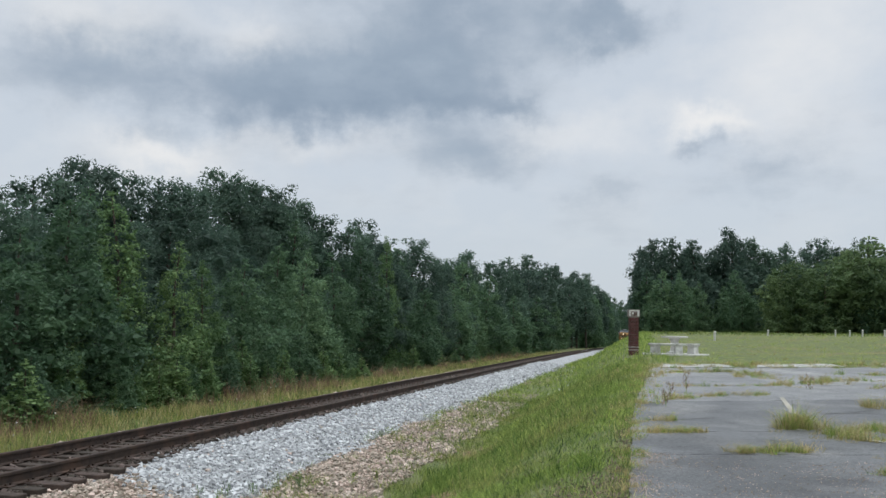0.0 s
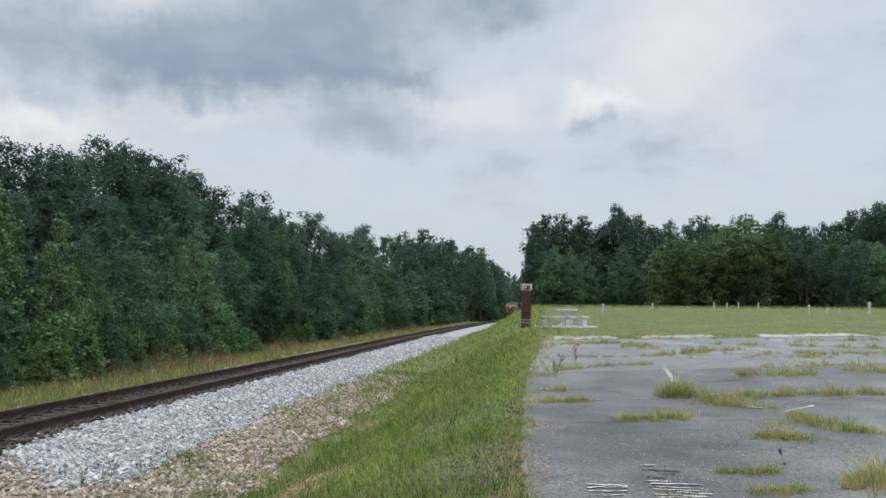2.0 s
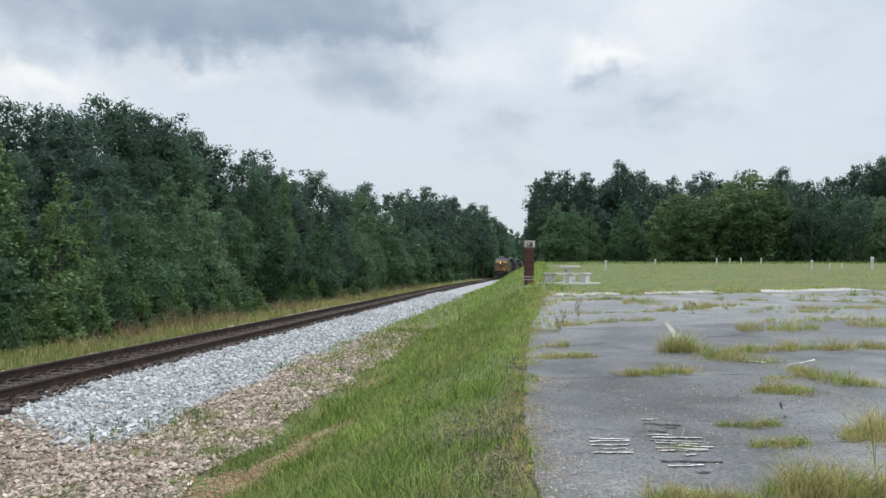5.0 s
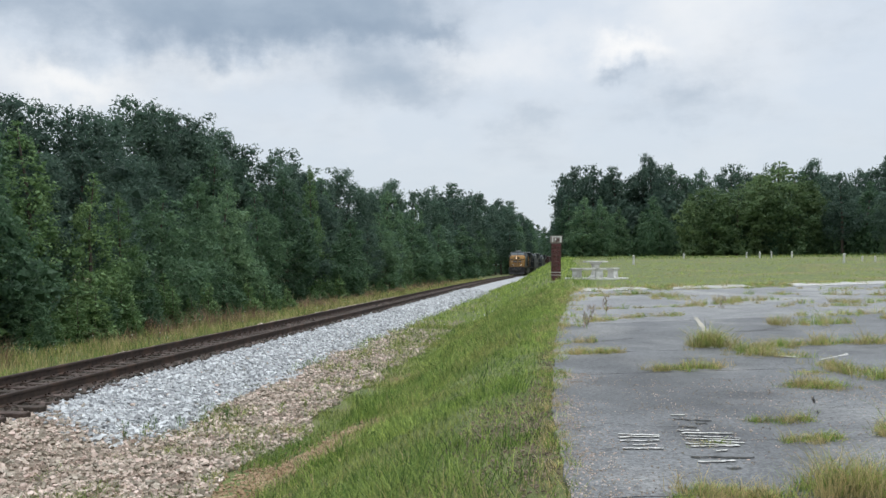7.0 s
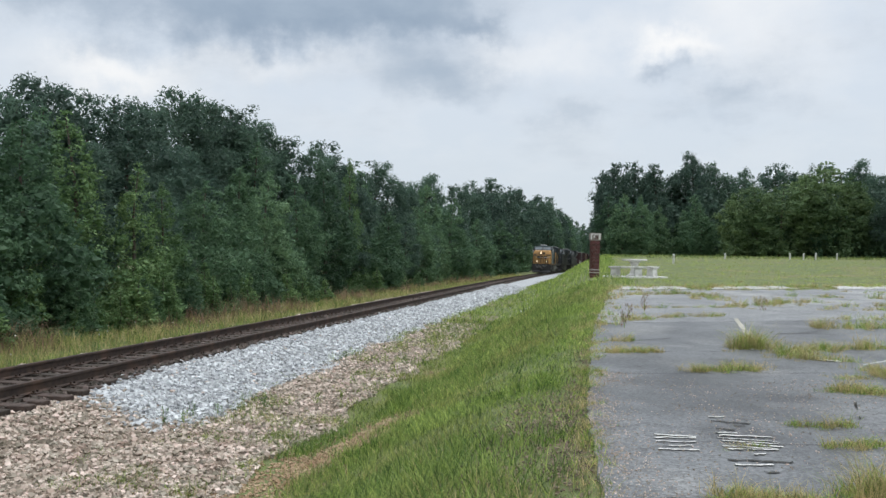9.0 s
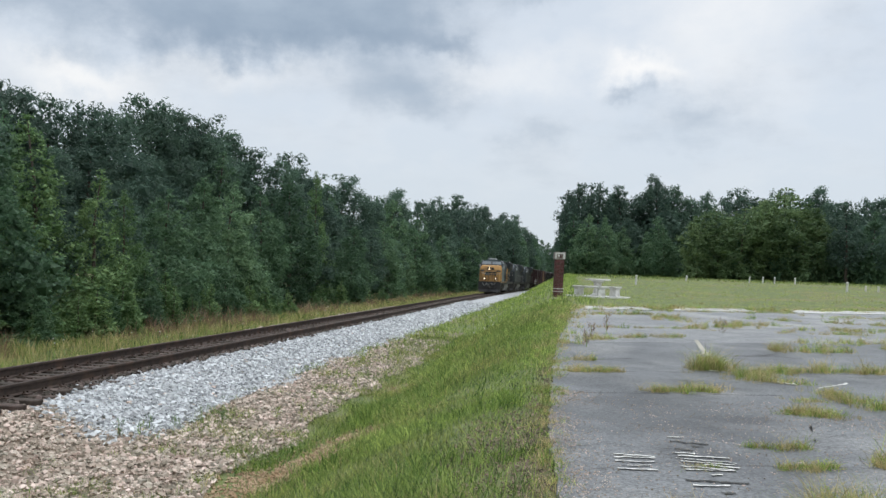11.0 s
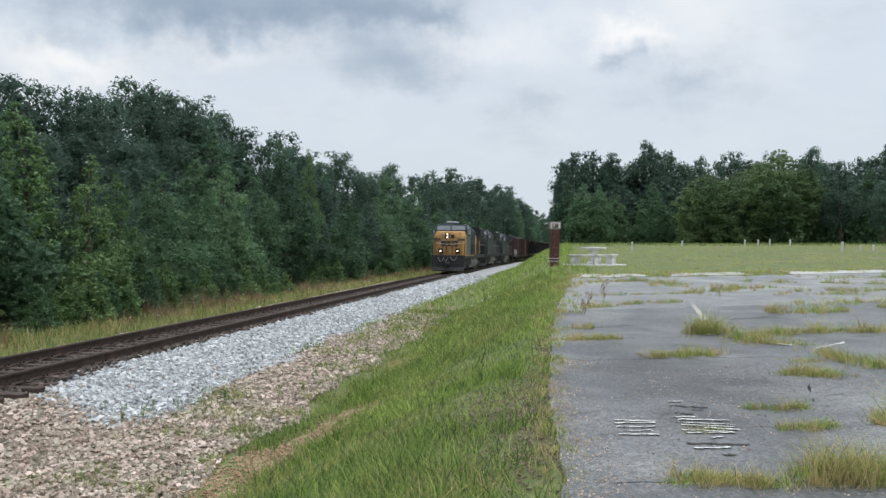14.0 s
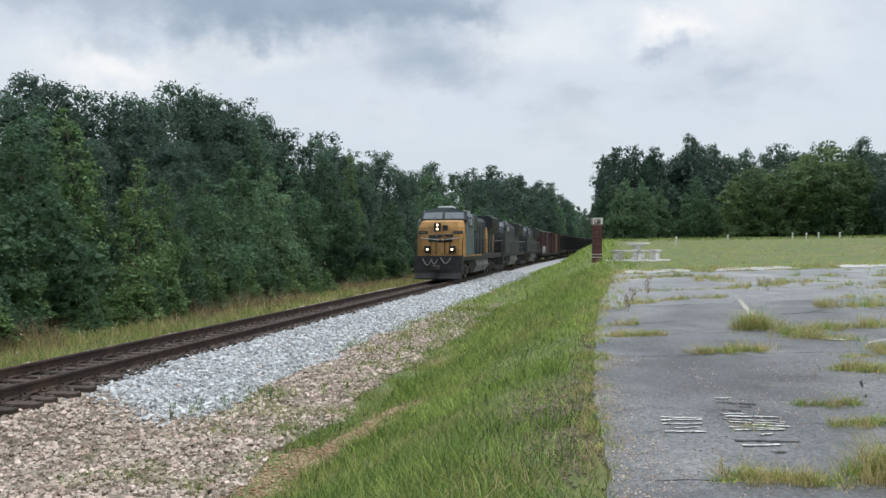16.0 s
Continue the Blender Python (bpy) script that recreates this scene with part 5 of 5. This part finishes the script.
# ---- stones ----
def stones(name, spots, size, mat, seed, label):
    """Loose angular stones: cubes knocked out of shape, all in one mesh."""
    rng = np.random.default_rng(seed)
    n = len(spots)
    cube = np.array([(x, y, z) for z in (-1, 1) for x, y in ((-1, -1), (1, -1), (1, 1), (-1, 1))], float)
    pts = cube[None] * rng.uniform(0.55, 1.15, (n, 8, 3)) + rng.normal(0, 0.14, (n, 8, 3))
    q = rng.normal(0, 1, (n, 4))
    q /= np.linalg.norm(q, axis=1)[:, None]
    w, x, y, z = q.T
    rot = np.stack([1 - 2 * (y * y + z * z), 2 * (x * y - z * w), 2 * (x * z + y * w), 2 * (x * y + z * w), 1 - 2 * (x * x + z * z), 2 * (y * z - x * w), 2 * (x * z - y * w), 2 * (y * z + x * w), 1 - 2 * (x * x + y * y)], 1).reshape(n, 3, 3)
    spots = np.array(spots)
    pts = np.einsum("nij,nkj->nki", rot, pts) * (spots[:, 3] * size)[:, None, None] * np.array([1, 1, 0.8]) + spots[:, None, :3]
    quads = np.array([(0, 3, 2, 1), (4, 5, 6, 7), (0, 1, 5, 4), (1, 2, 6, 5), (2, 3, 7, 6), (3, 0, 4, 7)])
    faces = (np.arange(n)[:, None, None] * 8 + quads[None]).reshape(-1, 4)
    ob = mesh_object(name, pts.reshape(-1, 3).tolist(), faces.tolist(), mat)
    return tagged(ob, label, "stones", kind="stuff")


srng, grng0 = random.Random(21), random.Random(22)


def spread(count, u0, u1, y0, y1, near, keep=None, lift=0.035, power=1.0):
    out = []
    while len(out) < count:
        y = y0 * (y1 / y0) ** (srng.random() ** power)
        u = srng.uniform(u0, u1)
        if keep and not keep(u, y):
            continue
        x = track_x(y) + u
        out.append((x, y, ground_z(x, y) + lift + srng.uniform(-0.02, 0.02), srng.choice((0.45, 0.7, 0.9, 1.0, 1.1, 1.3, 1.7)) * srng.uniform(0.85, 1.15) * (1 + max(0, y - near) / 80)))
    return out


def pale_here(u, y):
    wob = 0.5 * noise.noise((u * 0.8, y * 0.4, 4))
    return y + wob * 2 + srng.gauss(0, 0.35) > 12.8 - 0.5 * (u - 1.5) + 2.0 * (1 - smooth(0.9, 1.4, u)) and u + srng.gauss(0, 0.12) < 3.45 + wob + 0.15 * max(0, 1 - y / 40)


def between(u, y):
    return abs(abs(u) - 0.75) > 0.09


stones("ballast_stones", spread(25000, 0.86, 4.2, 11.5, 80, 16, pale_here, 0.032), 0.027, M["ballast"], 1, "pale grey crushed stone along the track")
stones("ballast_stones", spread(9000, -1.4, 1.2, 8, 70, 16, between, 0.085), 0.03, M["cinder"], 2, "dark dirty crushed stone between the ties")
stones("ballast_stones", spread(3000, -2.8, -1.3, 8, 60, 16, None, 0.03), 0.03, M["old_stone"], 6, "old stone on the far side of the track")
stones("old_gravel", spread(27000, 1.25, 6.1, 4.6, 34, 12, lambda u, y: (not pale_here(u, y) or grng0.random() < 0.04) and u < 5.7 + 0.6 * noise.noise((y * 0.5, 2, 2)), 0.03), 0.021, M["old_stone"], 3, "old pinkish brown gravel on the shoulder")
clay_spots = [(x + srng.gauss(0, 0.42), y + srng.gauss(0, 0.6), 0, srng.uniform(0.3, 1.3)) for x, y, n in ((-3.1, 12.4, 700), (-3.4, 11.0, 700), (-3.7, 10.2, 700), (-4.0, 9.0, 700), (-3.7, 19, 300)) for _ in range(n)]
stones("clay_gravel", [(x, y, ground_z(x, y) + 0.012, s) for x, y, _, s in clay_spots], 0.018, M["clay"], 4, "orange clay and pebbles on bare patches")
litter = [(x + srng.gauss(0, sx), y + srng.gauss(0, sy), 0, srng.uniform(0.3, 1.4)) for x, y, sx, sy, n in ((-0.6, 7.6, 0.25, 0.25, 500), (-0.2, 9.2, 0.08, 1.2, 700), (-1.2, 10.8, 0.25, 0.3, 150), (-0.13, 6.6, 0.07, 0.8, 600), (-0.7, 6.0, 0.4, 0.3, 500), (-0.5, 8.4, 0.3, 0.6, 700), (-0.55, 6.9, 0.3, 0.5, 700), (-0.12, 13, 0.08, 1.5, 400)) for _ in range(n)]
stones("edge_litter", [(x, y, ground_z(x, y) + 0.012, s) for x, y, _, s in litter if x < edge_x(y) + 0.02], 0.008, M["litter"], 5, "grey brown grit and dead grass beside the asphalt")


grit = []
while len(grit) < 6500:
    y = srng.uniform(4.6, 10.5)
    x = edge_x(y) + (abs(srng.gauss(0, 0.22)) if srng.random() < 0.45 else srng.uniform(0, 3.6))
    if srng.random() < 0.45 + 0.9 * noise.noise((x * 1.1, y * 0.9, 14)):
        grit.append((x, y, 0.0195 * y + 0.038, srng.choice((0.35, 0.5, 0.7, 1.0))))
stones("asphalt_grit", grit, 0.006, M["old_stone"], 15, "pale loose grit on the worn asphalt")


# ---- grass ----
def blades(name, roots, mat, seed, label, bend=0.45):
    """Grass: each blade three triangles, bent and tapered. roots: x, y, z, height, width."""
    rng = np.random.default_rng(seed)
    r = np.array(roots)
    n = len(r)
    a = rng.uniform(0, 2 * np.pi, n)
    side = np.stack([np.cos(a), np.sin(a), 0 * a], 1)
    b = rng.uniform(0, 2 * np.pi, n)
    lean = np.stack([np.cos(b), np.sin(b), 0 * b], 1) * (r[:, 3] * rng.uniform(0.1, 2 * bend, n))[:, None]
    up = np.array([0, 0, 1.0])
    p, h, w = r[:, :3], r[:, 3:4], r[:, 4:5]
    v = np.stack([p - side * w, p + side * w, p + side * w * 0.7 + lean * 0.35 + up * h * 0.6, p - side * w * 0.7 + lean * 0.35 + up * h * 0.6, p + lean + up * h], 1).reshape(-1, 3)
    k = np.arange(n)[:, None] * 5
    faces = (k + np.array([[0, 1, 2, 3]])).tolist() + (k + np.array([[3, 2, 4]])).tolist()
    ob = mesh_object(name, v.tolist(), faces, mat)
    return tagged(ob, label, "grass", kind="stuff")


grng = random.Random(33)


def scatter(count, x_of, y0, y1, tall, wide, keep=None, clump=6, patchy=0.6):
    """Roots in small clumps, denser near the camera, taller and lower by patches."""
    out = []
    while len(out) < count:
        y = y0 * (y1 / y0) ** grng.random()
        x = x_of(y)
        if keep and not keep(x, y):
            continue
        k = 1 + max(0, y - 10) / 26
        m = 0.5 + 0.75 * noise.noise((x * 0.45, y * 0.3, 8)) + 0.5 * noise.noise((x * 1.7, y * 1.2, 3))
        hh = tall * max(0.3, 1 - patchy + 2 * patchy * m) * grng.uniform(0.6, 1.2)
        for _ in range(clump):
            px, py = x + grng.gauss(0, 0.07 * k), y + grng.gauss(0, 0.07 * k)
            out.append((px, py, ground_z(px, py) - 0.01, hh * grng.uniform(0.4, 1.3), wide * k * grng.uniform(0.6, 1.2)))
    return out


BARE = ((-3.1, 12.4, 0.62), (-3.4, 11.0, 0.7), (-3.7, 10.2, 0.7), (-4.0, 9.0, 0.7), (-3.7, 19, 0.5), (-0.55, 7.6, 0.35), (-1.2, 10.8, 0.3), (-0.15, 9.0, 0.3), (-0.1, 6.5, 0.25), (-0.1, 10.6, 0.25), (-1.0, 9.0, 0.22), (-0.5, 6.3, 0.25), (-4.5, 8.0, 0.7), (-4.3, 15.5, 0.5), (-4.1, 17.2, 0.5))


def on_verge(x, y):
    if x > edge_x(y) - 0.04 + 0.2 * noise.noise((y * 1.1, 0, 0)) + 0.1 * smooth(11, 20, y):
        return False
    if x > edge_x(y) - 0.35 and y < 12 and noise.noise((x * 3, y * 2.0, 9)) < -0.15:
        return False
    for bx, by, br in BARE:
        if math.hypot(x - bx, (y - by) * 0.6) < br * (0.8 + 0.5 * noise.noise((x * 2, y * 2, 1))) and grng.random() < (0.95 if x < -2 else 0.6):
            return False
    u = x - track_x(y)
    low = (5.7 - 1.4 * smooth(14, 34, y)) + 0.8 * noise.noise((y * 0.4, 3, 3))
    return u > low or (u > low - 2.3 and noise.noise((x * 1.1, y * 0.8, 6)) > 0.12 - 0.14 * smooth(14, 26, y))


def short_near_edge(x, y):
    return on_verge(x, y) and grng.random() < 0.35 + 0.65 * smooth(0.3, 1.5, edge_x(y) - x)


blades("verge_grass", scatter(82000, lambda y: grng.uniform(-6.6, 0.5), 3.6, 36, 0.17, 0.0038, short_near_edge, 5), M["grass"], 1, "uneven green grass on the bank beside the asphalt", 0.7)
blades("verge_grass", scatter(30000, lambda y: grng.uniform(-6.0, 0.5), 3.6, 36, 0.07, 0.0032, on_verge), M["grass"], 21, "short green turf on the bank", 0.9)
blades("verge_grass", scatter(13000, lambda y: grng.uniform(-6.0, 0.3), 3.6, 36, 0.17, 0.0024, lambda x, y: on_verge(x, y) and noise.noise((x * 0.7, y * 0.35, 12)) > -0.05), M["grass_dry"], 2, "yellowed grass stems on the bank", 0.6)
blades("verge_clover", scatter(20000, lambda y: grng.uniform(-4.2, 0.2), 3.8, 30, 0.06, 0.005, lambda x, y: on_verge(x, y) and noise.noise((x * 0.9, y * 0.6, 22)) > -0.1, 10), M["grass_bright"], 13, "short bright tufts low on the bank", 0.9)
blades("verge_clover", scatter(26000, lambda y: grng.uniform(-3.6, 0.3), 9.5, 38, 0.11, 0.0045, lambda x, y: on_verge(x, y) and noise.noise((x * 0.5, y * 0.3, 32)) > -0.12, 8), M["grass_bright"], 23, "fresh bright green grass on the bank", 0.8)
blades("bank_grass", scatter(16000, lambda y: track_x(y) + grng.uniform(3.6, 11.5), 34, 150, 0.24, 0.005), M["grass_bright"], 3, "long green grass on the railway bank")


def in_field(x, y):
    return y > 31.6 + 0.48 * max(x, 0) and abs(y - 43) + abs(x - 1.5) > 1.0


blades("field_grass", scatter(26000, lambda y: grng.uniform(0.0, 1.0) * (0.5 * y + 8), 32, 165, 0.085, 0.006, in_field), M["field"], 4, "mown green grass of the field")
blades("field_grass", scatter(4000, lambda y: grng.uniform(0.0, 1.0) * (0.5 * y + 8), 32, 165, 0.08, 0.006, in_field), M["grass_dry"], 5, "yellowish grass of the field")
blades("field_edge_grass", scatter(7000, lambda y: grng.uniform(0.0, 0.52) * y, 118, 165, 0.3, 0.006), M["grass"], 6, "taller grass at the far edge of the field")
blades("trackside_grass", scatter(26000, lambda y: track_x(y) - grng.uniform(3.0, 8.2), 9, 150, 0.32, 0.005), M["grass"], 7, "rank green grass between the track and the wood")
blades("trackside_grass", scatter(24000, lambda y: track_x(y) - grng.uniform(3.2, 7.4), 9, 150, 0.36, 0.0045), M["grass_dry"], 8, "dry yellow grass between the track and the wood")
blades("seed_grass", scatter(6000, lambda y: track_x(y) - grng.uniform(5.0, 7.2), 12, 120, 0.6, 0.005, lambda x, y: noise.noise((y * 0.14, 3, 3)) > -0.12), M["seed"], 9, "reddish brown seed heads of tall grass")


def tuft_line(points, count, tall, spread_by, out):
    """Separate tufts along a joint given by its bends; each fans out from its own root."""
    total = sum(math.dist(a, b) for a, b in zip(points[:-1], points[1:]))
    for a, b in zip(points[:-1], points[1:]):
        left = count * math.dist(a, b) / total
        while left > 0:
            f = grng.random()
            x, y = a[0] + (b[0] - a[0]) * f + grng.gauss(0, spread_by), a[1] + (b[1] - a[1]) * f + grng.gauss(0, spread_by * 0.8)
            n = grng.randint(8, 34)
            left -= n
            gate = noise.noise((x * 1.3, y * 1.3, 5))
            if gate < -0.2:
                continue
            k = 1 + max(0, y - 9) / 24
            size = grng.uniform(0.25, 0.9) + 0.7 * max(0, gate) + (0.7 if grng.random() < 0.08 else 0)
            for _ in range(n):
                px, py = x + grng.gauss(0, 0.035 * k), y + grng.gauss(0, 0.035 * k)
                out.append((px, py, 0.0195 * py + 0.02, tall * size * grng.uniform(0.35, 1.3), 0.0024 * k * grng.uniform(0.7, 1.3)))


green, straw = [], []
for pts, n, tall, wide_by in (
        (((0.12, 5.3), (0.62, 5.36), (1.0, 5.45)), 1000, 0.07, 0.05), (((0.85, 5.5), (1.42, 5.4)), 900, 0.14, 0.06), (((1.55, 5.55), (2.4, 5.65)), 1500, 0.26, 0.07),
        (((1.84, 7.0), (2.56, 7.28), (2.9, 7.5)), 1300, 0.11, 0.06), (((2.7, 7.35), (3.3, 7.75)), 900, 0.26, 0.09), (((1.75, 7.75), (2.3, 7.9)), 500, 0.13, 0.06),
        (((2.58, 9.7), (3.06, 9.76)), 800, 0.16, 0.1), (((2.9, 10.7), (3.25, 10.8)), 300, 0.1, 0.08),
        (((2.37, 12.75), (3.1, 13.1), (3.64, 13.8), (5.0, 14.15), (7.5, 15)), 2600, 0.24, 0.12), (((2.35, 12.65), (3.32, 12.3), (3.48, 11.34), (3.73, 10.44), (4.3, 10.0)), 1900, 0.2, 0.09),
        (((1.16, 10.8), (1.77, 11.05), (2.06, 11.28)), 700, 0.16, 0.07), (((-0.1, 10.4), (0.3, 10.5)), 350, 0.12, 0.1), (((2.2, 13.4), (2.5, 13.6)), 700, 0.3, 0.1), (((0.1, 12.4), (0.95, 12.7)), 700, 0.14, 0.08),
        (((0.3, 13.9), (0.8, 14.2)), 250, 0.14, 0.1), (((0.0, 16.8), (0.86, 18.1), (1.66, 18.95), (2.86, 19.6)), 1100, 0.18, 0.12), (((4.4, 17.3), (5.6, 17.7)), 600, 0.35, 0.2),
        (((3.9, 22.8), (4.9, 24.6), (6.0, 25.3)), 1000, 0.24, 0.3), (((5.6, 22.6), (7.8, 22.8)), 450, 0.22, 0.2), (((0.2, 26.5), (1.5, 27.6), (3.2, 28.5)), 800, 0.18, 0.2), (((3.1, 28), (3.7, 25)), 700, 0.25, 0.35),
        (((0.4, 31.1), (2.7, 32.6), (5.1, 33.8), (8.7, 35.4), (13, 37.4)), 2600, 0.22, 0.5), (((1.0, 29.6), (4.5, 31.2), (9, 33.4)), 900, 0.2, 0.3), (((0.4, 21.2), (2.5, 22.1), (4.0, 22.7)), 700, 0.18, 0.15), (((6.5, 23.8), (10, 25.2)), 600, 0.2, 0.2), (((5.5, 19.6), (9, 21.0)), 600, 0.22, 0.2), (((6.1, 28.2), (8, 27.9), (11.3, 27.4)), 900, 0.22, 0.25), (((6.9, 18.9), (8, 18.0)), 500, 0.28, 0.2),
        (((1.0, 6.7), (1.35, 6.95)), 260, 0.07, 0.05), (((8, 24), (12, 25.5)), 600, 0.25, 0.3), (((9, 31), (15, 33)), 700, 0.25, 0.5), (((-0.05, 14), (0.1, 20), (0.3, 27), (0.45, 32)), 1500, 0.22, 0.2), (((0.05, 5.4), (0.0, 7), (-0.06, 9.5), (-0.02, 14)), 1500, 0.12, 0.07)):
    tuft_line(pts, n * 0.8, tall * 0.75, wide_by, green)
    tuft_line(pts, n * 1.5, tall * 0.75, wide_by * 1.3, straw)
blades("joint_grass", green, M["grass_bright"], 11, "green grass growing in the asphalt joints", 0.75)
blades("joint_grass", straw, M["grass_dry"], 12, "straw coloured grass growing in the asphalt joints", 0.75)


# single tall weeds and small plants
def weed(x, y, h, mat, label, n=34):
    z = ground_z(x, y) + 0.03
    e = tagged(new("weed"), label, "weed", "weeds")
    bm = bmesh.new()
    for k in range(3):
        rod(bm, (x, y, z), (x + grng.uniform(-0.08, 0.08) * h, y + grng.uniform(-0.08, 0.08) * h, z + h * grng.uniform(0.75, 1)), 0.0025 + y * 0.0001, 4, 0.0015)
    part("stem", bm, M["grass"], e)
    roots = [(x + grng.gauss(0, 0.05 * h + 0.03), y + grng.gauss(0, 0.05 * h + 0.03), z + h * grng.uniform(0, 0.85), 0.11 * grng.uniform(0.4, 1.2) * (0.5 + h), 0.0032 * (1 + y / 14)) for _ in range(n)]
    lf = blades("leaves", roots, M[mat], int(x * 10 + y * 3) % 97, "", 0.9)
    for key in ("category", "kind", "label"):
        if key in lf:
            del lf[key]
    lf.parent = e


for x, y, h, mat in ((-6.55, 12.9, 0.26, "young"), (-6.25, 13.2, 0.22, "young"), (-5.75, 14.0, 0.2, "young"), (-6.7, 12.2, 0.3, "young"), (-6.5, 12.5, 0.22, "grass"), (-5.0, 14.7, 0.2, "grass"), (-4.7, 15.2, 0.22, "grass"),
                     (-5.0, 17.0, 0.25, "grass"), (-4.6, 19.0, 0.3, "grass"), (-4.3, 21, 0.3, "grass"), (-4.6, 24.0, 0.9, "grass"), (-0.9, 9.6, 0.45, "grass"), (-2.2, 9.4, 0.5, "grass"), (-1.9, 14.5, 0.55, "grass"), (-1.6, 20, 0.6, "grass"),
                     (2.5, 6.4, 0.45, "grass_dry"), (0.7, 18, 0.35, "seed"), (1.15, 20.4, 0.45, "seed"), (0.55, 16.2, 0.35, "seed"), (4.05, 21.5, 0.4, "seed"), (-3.2, 27, 0.7, "grass"), (-2.6, 31, 0.6, "grass")):
    weed(x, y, h, mat, {"young": "small bright green weed in the gravel", "grass": "tall thin green weed", "seed": "rusty brown dried weed", "grass_dry": "thin straw coloured weed"}[mat])
for k in range(26):
    y = grng.uniform(20, 60)
    x = track_x(y) + grng.uniform(4.2, 5.6)
    weed(x, y, grng.uniform(0.15, 0.4), "grass", "tall thin green weed", 22)
heads = [(track_x(y) + u, y, 0, s) for y, u, s in [(grng.uniform(12, 60), grng.uniform(-6.8, -3.6), grng.uniform(0.5, 0.9)) for _ in range(50)] + [(grng.uniform(24, 60), grng.uniform(5.5, 8.5), grng.uniform(0.4, 0.8)) for _ in range(45)]]
stones("wild_flowers", [(x, y, ground_z(x, y) + grng.uniform(0.25, 0.5), s) for x, y, _, s in heads], 0.022, M["flower"], 9, "tiny white wild flower heads in the grass")

motions()
